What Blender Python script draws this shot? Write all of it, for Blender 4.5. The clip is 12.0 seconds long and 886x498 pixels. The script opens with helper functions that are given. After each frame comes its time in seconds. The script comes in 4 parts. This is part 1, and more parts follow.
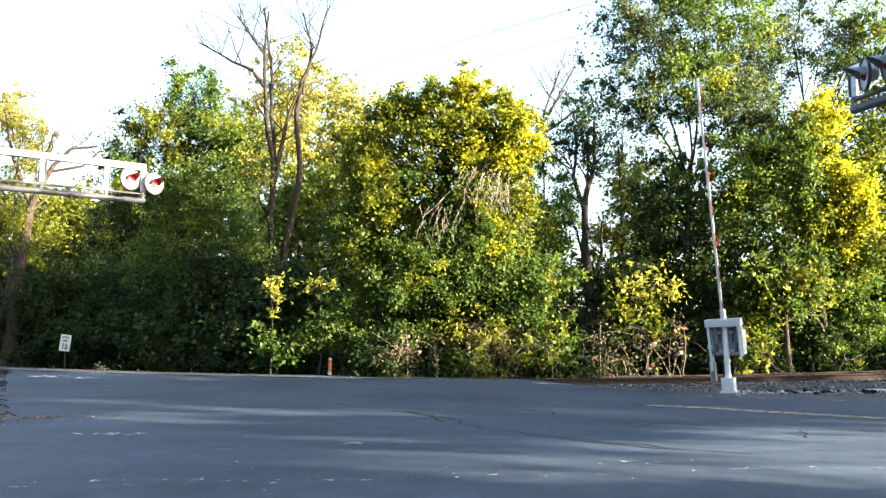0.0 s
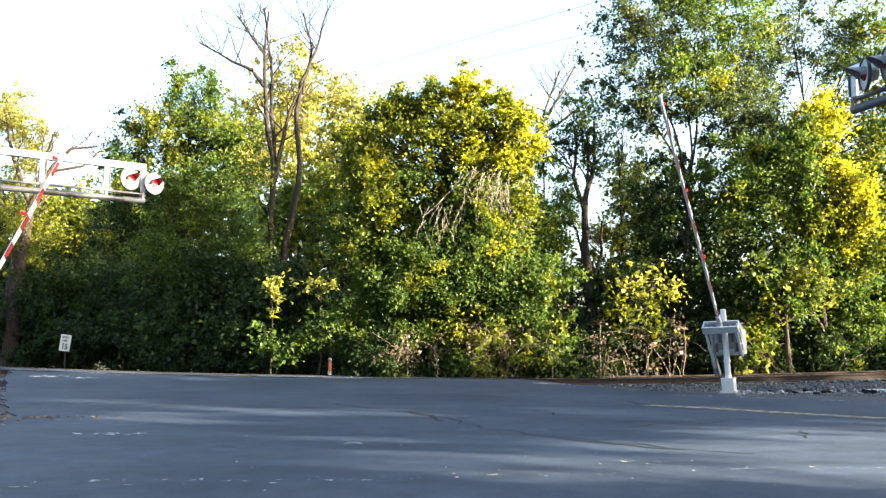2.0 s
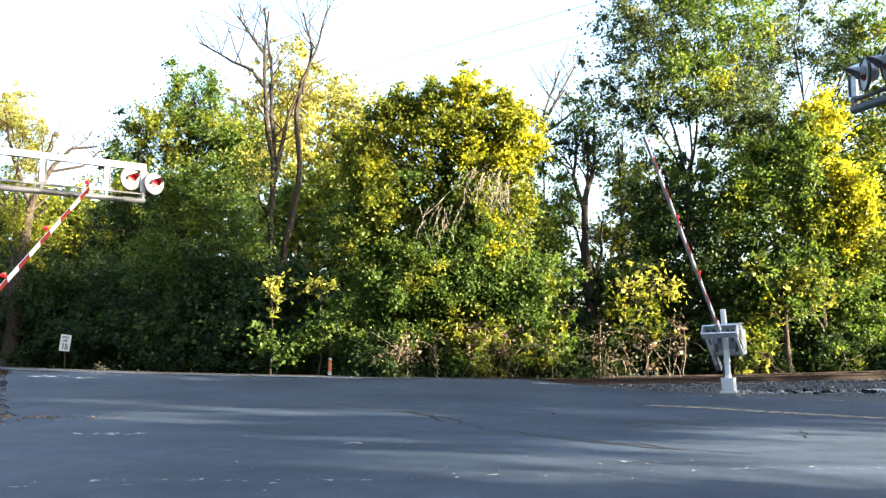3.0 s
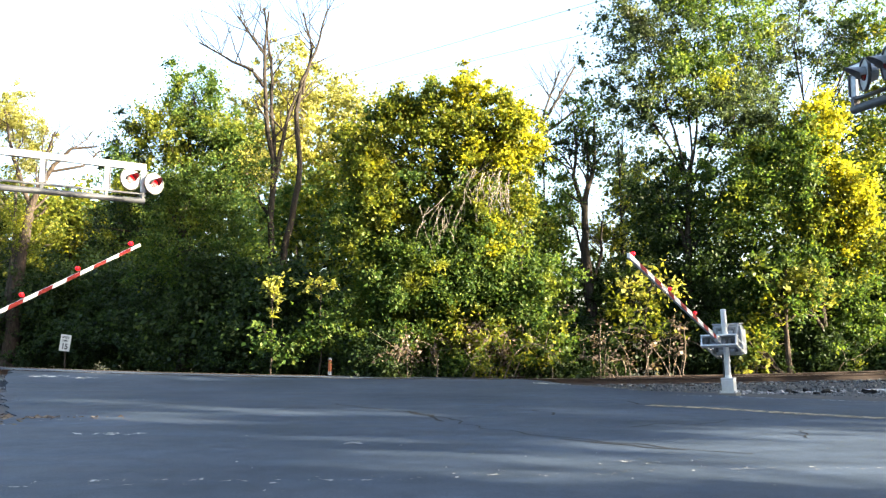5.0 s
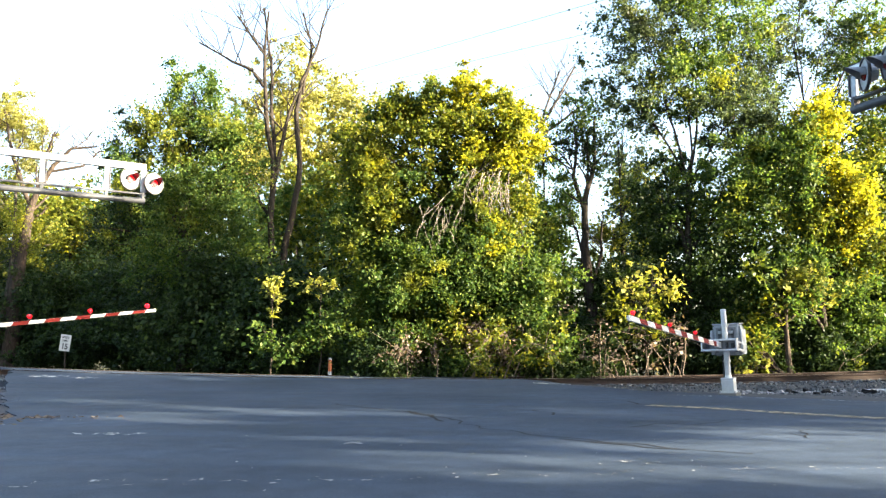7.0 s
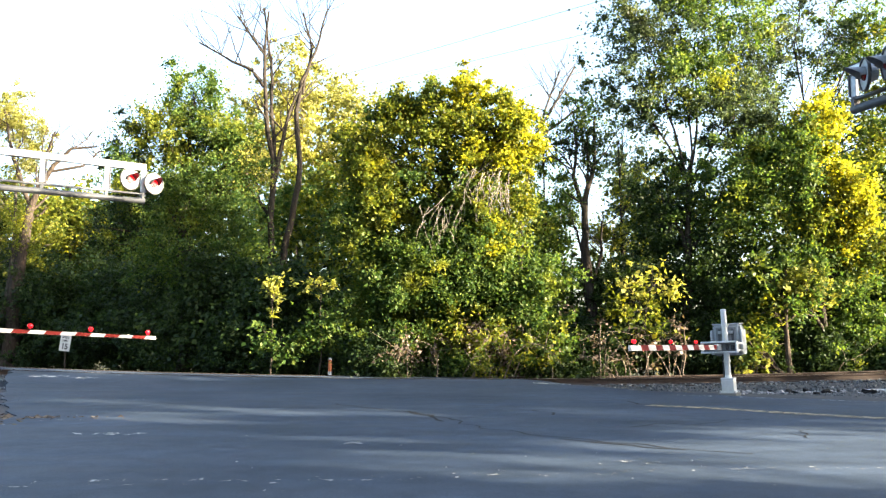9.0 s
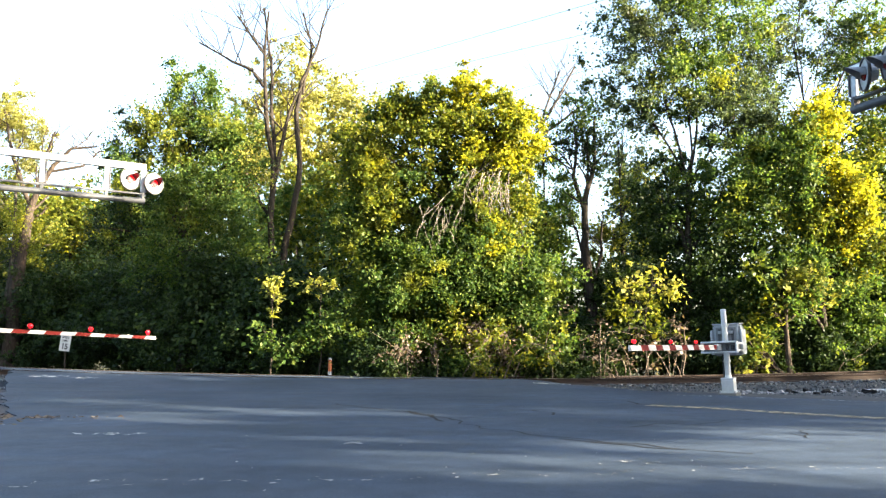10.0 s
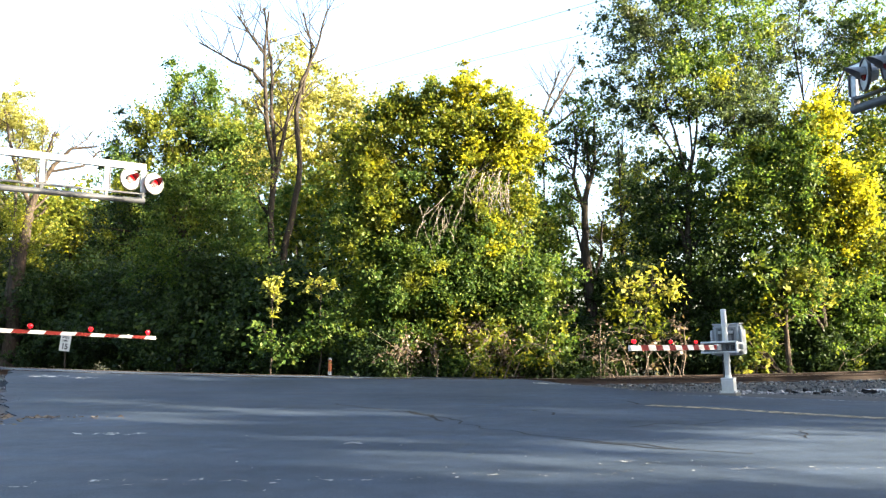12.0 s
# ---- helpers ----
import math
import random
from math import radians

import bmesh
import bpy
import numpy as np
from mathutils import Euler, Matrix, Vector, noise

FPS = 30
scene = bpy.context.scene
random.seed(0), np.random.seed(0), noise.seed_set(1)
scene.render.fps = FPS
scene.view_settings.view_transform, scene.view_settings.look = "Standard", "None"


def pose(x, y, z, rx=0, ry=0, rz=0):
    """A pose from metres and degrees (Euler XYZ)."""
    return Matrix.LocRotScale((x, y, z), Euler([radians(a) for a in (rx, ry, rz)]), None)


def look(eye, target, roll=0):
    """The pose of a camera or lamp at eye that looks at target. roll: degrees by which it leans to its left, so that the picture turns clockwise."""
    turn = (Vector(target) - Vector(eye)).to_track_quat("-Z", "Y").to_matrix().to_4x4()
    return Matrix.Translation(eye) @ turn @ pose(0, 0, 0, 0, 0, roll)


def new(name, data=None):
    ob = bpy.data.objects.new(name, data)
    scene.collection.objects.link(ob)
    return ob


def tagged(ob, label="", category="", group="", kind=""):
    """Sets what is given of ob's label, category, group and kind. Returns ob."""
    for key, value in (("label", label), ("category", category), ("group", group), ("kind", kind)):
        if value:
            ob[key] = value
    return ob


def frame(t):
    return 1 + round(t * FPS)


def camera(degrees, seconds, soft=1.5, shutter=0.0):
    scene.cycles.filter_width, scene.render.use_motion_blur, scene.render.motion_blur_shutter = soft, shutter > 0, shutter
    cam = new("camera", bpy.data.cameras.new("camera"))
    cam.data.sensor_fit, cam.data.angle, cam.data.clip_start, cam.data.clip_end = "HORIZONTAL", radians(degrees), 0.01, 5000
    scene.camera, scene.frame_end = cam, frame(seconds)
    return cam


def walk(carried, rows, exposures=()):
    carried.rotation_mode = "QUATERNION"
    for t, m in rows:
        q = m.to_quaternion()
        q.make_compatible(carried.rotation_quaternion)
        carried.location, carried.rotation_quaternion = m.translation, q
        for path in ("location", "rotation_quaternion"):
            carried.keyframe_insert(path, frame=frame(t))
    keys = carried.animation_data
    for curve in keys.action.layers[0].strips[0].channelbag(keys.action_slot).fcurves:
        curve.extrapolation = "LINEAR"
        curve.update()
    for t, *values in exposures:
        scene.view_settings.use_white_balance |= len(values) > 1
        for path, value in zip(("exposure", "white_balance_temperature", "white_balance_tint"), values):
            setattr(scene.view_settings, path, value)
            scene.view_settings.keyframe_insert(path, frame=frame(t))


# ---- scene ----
# camera: stands still beside the road, at the eye level of a parked car
cam = camera(56.8, 12.0, soft=1.3)
EYE = (0.0, 0.0, 0.97)
walk(cam, [(0.0, pose(*EYE, 96.73, 0, 0)), (12.0, pose(*EYE, 96.73, 0, 0))], exposures=[(0.0, 3.4), (12.0, 3.4)])

# light: low evening sun from behind and to the side, clear sky
SUN_AZ, SUN_EL = radians(112), radians(14)
world = bpy.data.worlds.new("sky")
scene.world = world
world.use_nodes = True
wn = world.node_tree.nodes
sky = wn.new("ShaderNodeTexSky")
sky.sky_type = "NISHITA"
sky.sun_disc = False
sky.sun_elevation = SUN_EL
sky.sun_rotation = SUN_AZ
sky.dust_density = 4.0
sky.air_density = 0.9
wn["Background"].inputs["Strength"].default_value = 0.1
world.node_tree.links.new(sky.outputs[0], wn["Background"].inputs["Color"])
sun_data = bpy.data.lights.new("sun", "SUN")
sun_data.energy, sun_data.angle, sun_data.color = 5.0, radians(0.6), (1.0, 0.86, 0.63)
sun = new("sun", sun_data)
sun_way = Vector((math.sin(SUN_AZ) * math.cos(SUN_EL), math.cos(SUN_AZ) * math.cos(SUN_EL), math.sin(SUN_EL)))
sun.matrix_world = look(sun_way * 60, (0, 0, 0))


# ---- materials ----
def material(name):
    m = bpy.data.materials.new(name)
    m.use_nodes = True
    nt = m.node_tree
    return m, nt, nt.nodes["Principled BSDF"]


def coords(nt, scale=(1, 1, 1)):
    tc = nt.nodes.new("ShaderNodeTexCoord")
    mp = nt.nodes.new("ShaderNodeMapping")
    mp.inputs["Scale"].default_value = scale
    nt.links.new(tc.outputs["Object"], mp.inputs["Vector"])
    return mp.outputs[0]


def noise_tex(nt, vec, scale, detail=4.0, rough=0.55):
    n = nt.nodes.new("ShaderNodeTexNoise")
    n.inputs["Scale"].default_value = scale
    n.inputs["Detail"].default_value = detail
    n.inputs["Roughness"].default_value = rough
    nt.links.new(vec, n.inputs["Vector"])
    return n.outputs["Fac"]


def ramp(nt, fac, stops):
    r = nt.nodes.new("ShaderNodeValToRGB")
    e = r.color_ramp.elements
    while len(e) < len(stops):
        e.new(0.5)
    for el, (p, c) in zip(e, stops):
        el.position = p
        el.color = (*c, 1) if len(c) == 3 else c
    nt.links.new(fac, r.inputs[0])
    return r.outputs[0]


def mixed(nt, fac, a, b, mode="MIX"):
    n = nt.nodes.new("ShaderNodeMix")
    n.data_type = "RGBA"
    n.blend_type = mode
    for sock, v in ((n.inputs["Factor"], fac), (n.inputs["A"], a), (n.inputs["B"], b)):
        if isinstance(v, (int, float)):
            sock.default_value = v
        elif isinstance(v, tuple):
            sock.default_value = (*v, 1)
        else:
            nt.links.new(v, sock)
    return n.outputs["Result"]


def bump(nt, bsdf, height, strength, distance=0.02):
    b = nt.nodes.new("ShaderNodeBump")
    b.inputs["Strength"].default_value = strength
    b.inputs["Distance"].default_value = distance
    nt.links.new(height, b.inputs["Height"])
    nt.links.new(b.outputs[0], bsdf.inputs["Normal"])


def worn(name, base, dirt, rough=0.5, metal=0.0, scale=6.0, amount=0.5, relief=0.15):
    """Painted, metal, wooden or mineral surface with stains and fine grain."""
    m, nt, b = material(name)
    v = coords(nt)
    big = noise_tex(nt, v, scale, 5)
    fine = noise_tex(nt, v, scale * 9, 3)
    stain = ramp(nt, big, [(0.42, (0, 0, 0)), (0.72, (amount,) * 3)])
    col = mixed(nt, stain, base, dirt)
    col = mixed(nt, 0.25, col, ramp(nt, fine, [(0.3, (0.55,) * 3), (0.7, (1.25,) * 3)]), "MULTIPLY")
    nt.links.new(col, b.inputs["Base Color"])
    b.inputs["Roughness"].default_value = rough
    b.inputs["Metallic"].default_value = metal
    b.inputs["Specular IOR Level"].default_value = 0.5 if rough < 0.7 else 0.2
    bump(nt, b, fine, relief, 0.004)
    return m


def leaf_mat(name, dark, mid, light, patch, patch_scale=0.5, patch_from=0.52, through_light=0.5):
    m, nt, b = material(name)
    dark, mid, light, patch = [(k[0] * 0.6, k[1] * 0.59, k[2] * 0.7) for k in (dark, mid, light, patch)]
    v = coords(nt)
    geo = nt.nodes.new("ShaderNodeNewGeometry")
    col = ramp(nt, geo.outputs["Random Per Island"], [(0.0, dark), (0.5, mid), (1.0, light)])
    zone = ramp(nt, noise_tex(nt, v, patch_scale, 3), [(patch_from, (0, 0, 0)), (patch_from + 0.12, (0.85,) * 3)])
    col = mixed(nt, zone, col, patch)
    nt.links.new(col, b.inputs["Base Color"])
    b.inputs["Roughness"].default_value = 0.5
    b.inputs["Specular IOR Level"].default_value = 0.18
    tr = nt.nodes.new("ShaderNodeBsdfTranslucent")
    nt.links.new(mixed(nt, 1.0, col, (1.5, 1.45, 0.72), "MULTIPLY"), tr.inputs["Color"])
    mx = nt.nodes.new("ShaderNodeMixShader")
    mx.inputs[0].default_value = through_light
    nt.links.new(b.outputs[0], mx.inputs[1])
    nt.links.new(tr.outputs[0], mx.inputs[2])
    nt.links.new(mx.outputs[0], nt.nodes["Material Output"].inputs["Surface"])
    return m


def bark_mat(name, a, c):
    m, nt, b = material(name)
    v = coords(nt, (1, 1, 0.25))
    n = noise_tex(nt, v, 14, 6, 0.65)
    col = ramp(nt, n, [(0.3, a), (0.7, c)])
    nt.links.new(col, b.inputs["Base Color"])
    b.inputs["Roughness"].default_value = 0.9
    b.inputs["Specular IOR Level"].default_value = 0.1
    bump(nt, b, n, 0.8, 0.03)
    return m


def asphalt_mat():
    m, nt, b = material("asphalt")
    v = coords(nt)
    grain = noise_tex(nt, v, 60, 3, 0.7)
    patch = noise_tex(nt, v, 0.35, 5)
    blotch = noise_tex(nt, v, 3.2, 6, 0.7)
    streak = noise_tex(nt, coords(nt, (0.25, 1.6, 1)), 1.1, 5)
    col = ramp(nt, patch, [(0.35, (0.022, 0.0325, 0.049)), (0.65, (0.038, 0.053, 0.077))])
    col = mixed(nt, 0.6, col, ramp(nt, streak, [(0.3, (0.6,) * 3), (0.72, (1.6,) * 3)]), "MULTIPLY")
    col = mixed(nt, 0.6, col, ramp(nt, blotch, [(0.3, (0.6,) * 3), (0.7, (1.4,) * 3)]), "MULTIPLY")
    col = mixed(nt, 0.7, col, ramp(nt, grain, [(0.25, (0.3,) * 3), (0.75, (1.8,) * 3)]), "MULTIPLY")
    chips = noise_tex(nt, v, 17, 2, 0.5)
    col = mixed(nt, ramp(nt, chips, [(0.73, (0, 0, 0)), (0.77, (0.6,) * 3)]), col, (0.17, 0.17, 0.165))
    nt.links.new(col, b.inputs["Base Color"])
    rough = ramp(nt, streak, [(0.3, (0.62,) * 3), (0.7, (0.82,) * 3)])
    nt.links.new(rough, b.inputs["Roughness"])
    b.inputs["Specular IOR Level"].default_value = 0.12
    bump(nt, b, grain, 0.5, 0.006)
    return m


def ground_mat():
    m, nt, b = material("leaf_litter_soil")
    v = coords(nt)
    n1, n2 = noise_tex(nt, v, 1.2, 5), noise_tex(nt, v, 22, 4)
    col = ramp(nt, n1, [(0.35, (0.04, 0.034, 0.024)), (0.6, (0.032, 0.04, 0.017)), (0.75, (0.08, 0.064, 0.04))])
    col = mixed(nt, 0.6, col, ramp(nt, n2, [(0.3, (0.4,) * 3), (0.7, (1.7,) * 3)]), "MULTIPLY")
    nt.links.new(col, b.inputs["Base Color"])
    b.inputs["Roughness"].default_value = 0.95
    b.inputs["Specular IOR Level"].default_value = 0.1
    bump(nt, b, n2, 0.7, 0.05)
    return m


def stone_mat():
    m, nt, b = material("ballast_stone")
    geo = nt.nodes.new("ShaderNodeNewGeometry")
    v = coords(nt)
    col = ramp(nt, geo.outputs["Random Per Island"], [(0.0, (0.036, 0.043, 0.052)), (0.6, (0.075, 0.088, 0.102)), (0.95, (0.14, 0.155, 0.165)), (1.0, (0.28, 0.29, 0.29))])
    n = noise_tex(nt, v, 30, 4)
    col = mixed(nt, 0.4, col, ramp(nt, n, [(0.3, (0.5,) * 3), (0.7, (1.4,) * 3)]), "MULTIPLY")
    nt.links.new(col, b.inputs["Base Color"])
    b.inputs["Roughness"].default_value = 0.9
    b.inputs["Specular IOR Level"].default_value = 0.2
    bump(nt, b, n, 0.6, 0.02)
    return m


def paint_mat(name, color, wear):
    """Road paint worn through to nothing in flakes."""
    m, nt, b = material(name)
    v = coords(nt)
    flake = noise_tex(nt, v, 7, 6, 0.7)
    a = ramp(nt, flake, [(wear, (0, 0, 0)), (wear + 0.08, (1, 1, 1))])
    tint = noise_tex(nt, v, 40, 2)
    nt.links.new(mixed(nt, tint, color, tuple(c * 0.75 for c in color)), b.inputs["Base Color"])
    nt.links.new(a, b.inputs["Alpha"])
    b.inputs["Roughness"].default_value = 0.75
    return m


def glow_mat(name, color, strength):
    m, nt, b = material(name)
    b.inputs["Base Color"].default_value = (*color, 1)
    b.inputs["Roughness"].default_value = 0.2
    b.inputs["Emission Color"].default_value = (*color, 1)
    b.inputs["Emission Strength"].default_value = strength
    return m


ASPHALT, SOIL, STONE = asphalt_mat(), ground_mat(), stone_mat()
BALLAST_BED = worn("ballast_bed", (0.05, 0.055, 0.063), (0.032, 0.033, 0.036), 0.95, 0, 14, 0.7, 0.8)
RUST = worn("rusty_rail_steel", (0.042, 0.03, 0.025), (0.026, 0.021, 0.019), 0.85, 0.2, 5, 0.7)
RAILHEAD = worn("polished_rail_head", (0.45, 0.43, 0.41), (0.25, 0.17, 0.12), 0.35, 0.9, 4, 0.4)
TIE = worn("creosoted_wood", (0.05, 0.038, 0.03), (0.028, 0.022, 0.02), 0.9, 0, 8, 0.6, 0.5)
GALV = worn("galvanised_steel", (0.36, 0.38, 0.4), (0.2, 0.21, 0.22), 0.45, 0.35, 5, 0.5)
ALU = worn("weathered_aluminium", (0.58, 0.6, 0.62), (0.36, 0.37, 0.38), 0.4, 0.3, 4, 0.4)
GREYPAINT = worn("grey_enamel", (0.2, 0.21, 0.225), (0.11, 0.115, 0.12), 0.5, 0.1, 4, 0.5)
PIPE = worn("dull_dark_galvanised_pipe", (0.075, 0.08, 0.09), (0.045, 0.048, 0.052), 0.55, 0.2, 4, 0.5)
BLACKPAINT = worn("black_paint", (0.025, 0.025, 0.028), (0.06, 0.055, 0.05), 0.5, 0, 6, 0.4)
WHITE = worn("white_reflective_sheet", (0.55, 0.55, 0.54), (0.36, 0.35, 0.33), 0.45, 0, 4, 0.35)
RED = worn("red_reflective_sheet", (0.15, 0.012, 0.009), (0.1, 0.012, 0.01), 0.72, 0, 4, 0.35)
CONCRETE = worn("concrete", (0.16, 0.158, 0.15), (0.09, 0.088, 0.085), 0.9, 0, 5, 0.6, 0.5)
RUBBLE = worn("pale_broken_stone", (0.3, 0.31, 0.33), (0.16, 0.16, 0.17), 0.9, 0, 7, 0.6, 0.6)
ORANGE = worn("faded_orange_plastic", (0.6, 0.16, 0.05), (0.4, 0.13, 0.06), 0.6, 0, 6, 0.5)
RUBBER = worn("black_cable", (0.02, 0.02, 0.022), (0.04, 0.04, 0.04), 0.7)
CRACK = worn("crack_sealer", (0.006, 0.006, 0.007), (0.01, 0.01, 0.01), 0.9)
RED_LAMP = glow_mat("lit_red_lens", (0.9, 0.006, 0.014), 0.55)
RED_FLASH = glow_mat("flashing_red_lens", (0.8, 0.006, 0.012), 0.16)
RED_LENS = glow_mat("unlit_red_lens", (0.13, 0.006, 0.006), 0.0)
WPAINT = paint_mat("worn_white_road_paint", (0.55, 0.55, 0.53), 0.51)
WPAINT_THIN = paint_mat("nearly_gone_white_road_paint", (0.4, 0.4, 0.39), 0.585)
YPAINT = paint_mat("worn_yellow_road_paint", (0.25, 0.205, 0.13), 0.42)
BARK = bark_mat("grey_brown_bark", (0.03, 0.024, 0.019), (0.12, 0.1, 0.08))
BARK_WEATHERED = bark_mat("weathered_dead_bark", (0.011, 0.0095, 0.008), (0.046, 0.038, 0.031))
BARK_DARK = bark_mat("dark_bark", (0.014, 0.012, 0.01), (0.055, 0.045, 0.036))
BARK_LIMB = bark_mat("grey_furrowed_bark", (0.012, 0.01, 0.009), (0.075, 0.058, 0.045))
TWIG = bark_mat("dry_pale_twig", (0.05, 0.038, 0.03), (0.2, 0.16, 0.125))
TWIG_PALE = bark_mat("bleached_dead_twig", (0.1, 0.085, 0.07), (0.28, 0.24, 0.2))
# green leaf darkened so that deep shade sits in its colour
LEAF_SHADED = leaf_mat("shaded_green_leaf", (0.019, 0.04, 0.013), (0.038, 0.074, 0.02), (0.078, 0.124, 0.028), (0.105, 0.135, 0.028), 0.4, 0.6, 0.4)
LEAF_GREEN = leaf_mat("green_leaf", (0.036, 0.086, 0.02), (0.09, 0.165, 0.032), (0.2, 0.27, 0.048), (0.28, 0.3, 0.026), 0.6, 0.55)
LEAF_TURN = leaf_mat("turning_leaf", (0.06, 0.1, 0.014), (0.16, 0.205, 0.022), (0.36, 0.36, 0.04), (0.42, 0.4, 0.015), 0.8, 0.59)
# yellow leaf with sunlight put into its colour, for sunlit lobes
LEAF_SUN_YELLOW = leaf_mat("sunlit_yellow_leaf", (0.09, 0.14, 0.012), (0.4, 0.4, 0.02), (0.85, 0.78, 0.05), (0.14, 0.19, 0.015), 1.1, 0.52)
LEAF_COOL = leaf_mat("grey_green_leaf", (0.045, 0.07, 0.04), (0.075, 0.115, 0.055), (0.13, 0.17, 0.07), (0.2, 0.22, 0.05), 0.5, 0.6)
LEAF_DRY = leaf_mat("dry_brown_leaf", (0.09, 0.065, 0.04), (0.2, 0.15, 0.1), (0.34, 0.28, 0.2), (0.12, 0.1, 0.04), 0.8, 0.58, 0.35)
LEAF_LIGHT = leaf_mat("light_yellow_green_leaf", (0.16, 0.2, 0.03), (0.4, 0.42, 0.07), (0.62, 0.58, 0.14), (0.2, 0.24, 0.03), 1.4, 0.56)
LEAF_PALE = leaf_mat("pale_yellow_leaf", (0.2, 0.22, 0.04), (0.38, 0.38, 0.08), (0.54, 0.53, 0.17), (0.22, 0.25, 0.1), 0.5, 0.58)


# ---- building helpers ----
def part(name, bm, mat, parent=None, label="", smooth=False):
    me = bpy.data.meshes.new(name)
    bm.to_mesh(me)
    bm.free()
    for m in (mat if isinstance(mat, (list, tuple)) else (mat,)):
        me.materials.append(m)
    if smooth:
        for p in me.polygons:
            p.use_smooth = True
    ob = new(name, me)
    if parent:
        ob.parent = parent
    if label:
        ob["label"] = label
    return ob


def raw(name, verts, faces, mat, parent=None, smooth=False):
    me = bpy.data.meshes.new(name)
    me.from_pydata(verts, [], faces)
    me.materials.append(mat)
    if smooth:
        for p in me.polygons:
            p.use_smooth = True
    ob = new(name, me)
    if parent:
        ob.parent = parent
    return ob


def box(bm, c, s, m=None, bevel=0.0, mat=0):
    r = bmesh.ops.create_cube(bm, size=1.0)
    vs = r["verts"]
    mt = Matrix.Translation(c) @ (m or Matrix()) @ Matrix.Diagonal((*s, 1))
    bmesh.ops.transform(bm, matrix=mt, verts=vs)
    fs = list({f for v in vs for f in v.link_faces})
    for f in fs:
        f.material_index = mat
    if bevel:
        es = list({e for v in vs for e in v.link_edges})
        bmesh.ops.bevel(bm, geom=es, offset=bevel, segments=2, affect="EDGES", profile=0.6)


def tube(bm, a, b, r0, r1=None, seg=12, mat=0):
    a, b = Vector(a), Vector(b)
    r1 = r0 if r1 is None else r1
    q = (b - a).to_track_quat("Z", "Y").to_matrix().to_4x4()
    r = bmesh.ops.create_cone(bm, cap_ends=True, segments=seg, radius1=r0, radius2=r1, depth=(b - a).length,
                              matrix=Matrix.Translation((a + b) / 2) @ q)
    for f in {f for v in r["verts"] for f in v.link_faces}:
        f.material_index = mat


def thing(name, m, label, category, group=""):
    ob = new(name)
    ob.empty_display_size = 0.2
    ob.matrix_world = m
    return tagged(ob, label, category, group)


# ---- ground, road and track ----
RAIL_DIR = Vector((1.0, 0.0, 0.0))
RAIL_NORMAL = Vector((-RAIL_DIR.y, RAIL_DIR.x, 0))
RAIL_POINT = Vector((6.0, 22.4, 0))


def smooth_step(a, b, v):
    t = min(1.0, max(0.0, (v - a) / (b - a)))
    return t * t * (3 - 2 * t)


def rail_rise(u):
    """Height of the rail head along the track."""
    return 0.085 + 0.0014 * min(15.0, abs(u + 4.5)) ** 2


def across(x, y):
    return (Vector((x, y, 0)) - RAIL_POINT).dot(RAIL_NORMAL)


def road_height(x, y):
    s = across(x, y)
    u = (Vector((x, y, 0)) - RAIL_POINT).dot(RAIL_DIR)
    crest = rail_rise(u) - 0.015
    z = crest * smooth_step(-5.0, -0.3, s)
    if s > 1.7:
        z -= 0.055 * (min(s, 30) - 1.7)
    return z


def ground_height(x, y):
    z = road_height(x, y) - 0.03
    s = across(x, y)
    if -4.5 < s < 4:
        low = min(z, rail_rise(x - RAIL_POINT.x) - 0.34)
        z += (low - z) * smooth_step(-4.5, -2.6, s) * (1 - smooth_step(2.8, 4, s))
    return z


def build_ground():
    def lines(lo, hi, a, b, step):
        near = list(np.arange(a, b + 0.01, step))
        low = [a - 2.0 * 1.35 ** i for i in range(24)]
        high = [b + 2.0 * 1.35 ** i for i in range(24)]
        return sorted([v for v in low if v > lo] + [lo] + near + [v for v in high if v < hi] + [hi])
    xs, ys = lines(-1500, 1500, -30, 30, 0.6), lines(-1500, 1500, -6, 50, 0.6)
    verts = [(x, y, ground_height(x, y) + 0.06 * noise.noise((x * 0.5, y * 0.5, 0)) * (1 if across(x, y) > 4.5 else 0)) for y in ys for x in xs]
    w = len(xs)
    faces = [(j * w + i, j * w + i + 1, (j + 1) * w + i + 1, (j + 1) * w + i) for j in range(len(ys) - 1) for i in range(w - 1)]
    g = raw("ground", verts, faces, SOIL, smooth=True)
    tagged(g, "dark soil with leaf litter and weeds under the woods", "ground", kind="structure")


ROAD_EDGE = [(-5.6, -25), (-5.4, 9.6), (-6.0, 11.6), (-8.75, 16.5), (-11.7, 22.5), (-14.3, 25.5), (-26, 34), (-60, 55), (-56, 62), (-17, 35.2), (-10, 31.2), (-4, 26.8), (0.6, 24.6),
             (2.3, 22.0), (3.1, 19.8), (5.9, 15.9), (7.9, 14.6), (20, 6.5), (45, -10), (45, -25)]


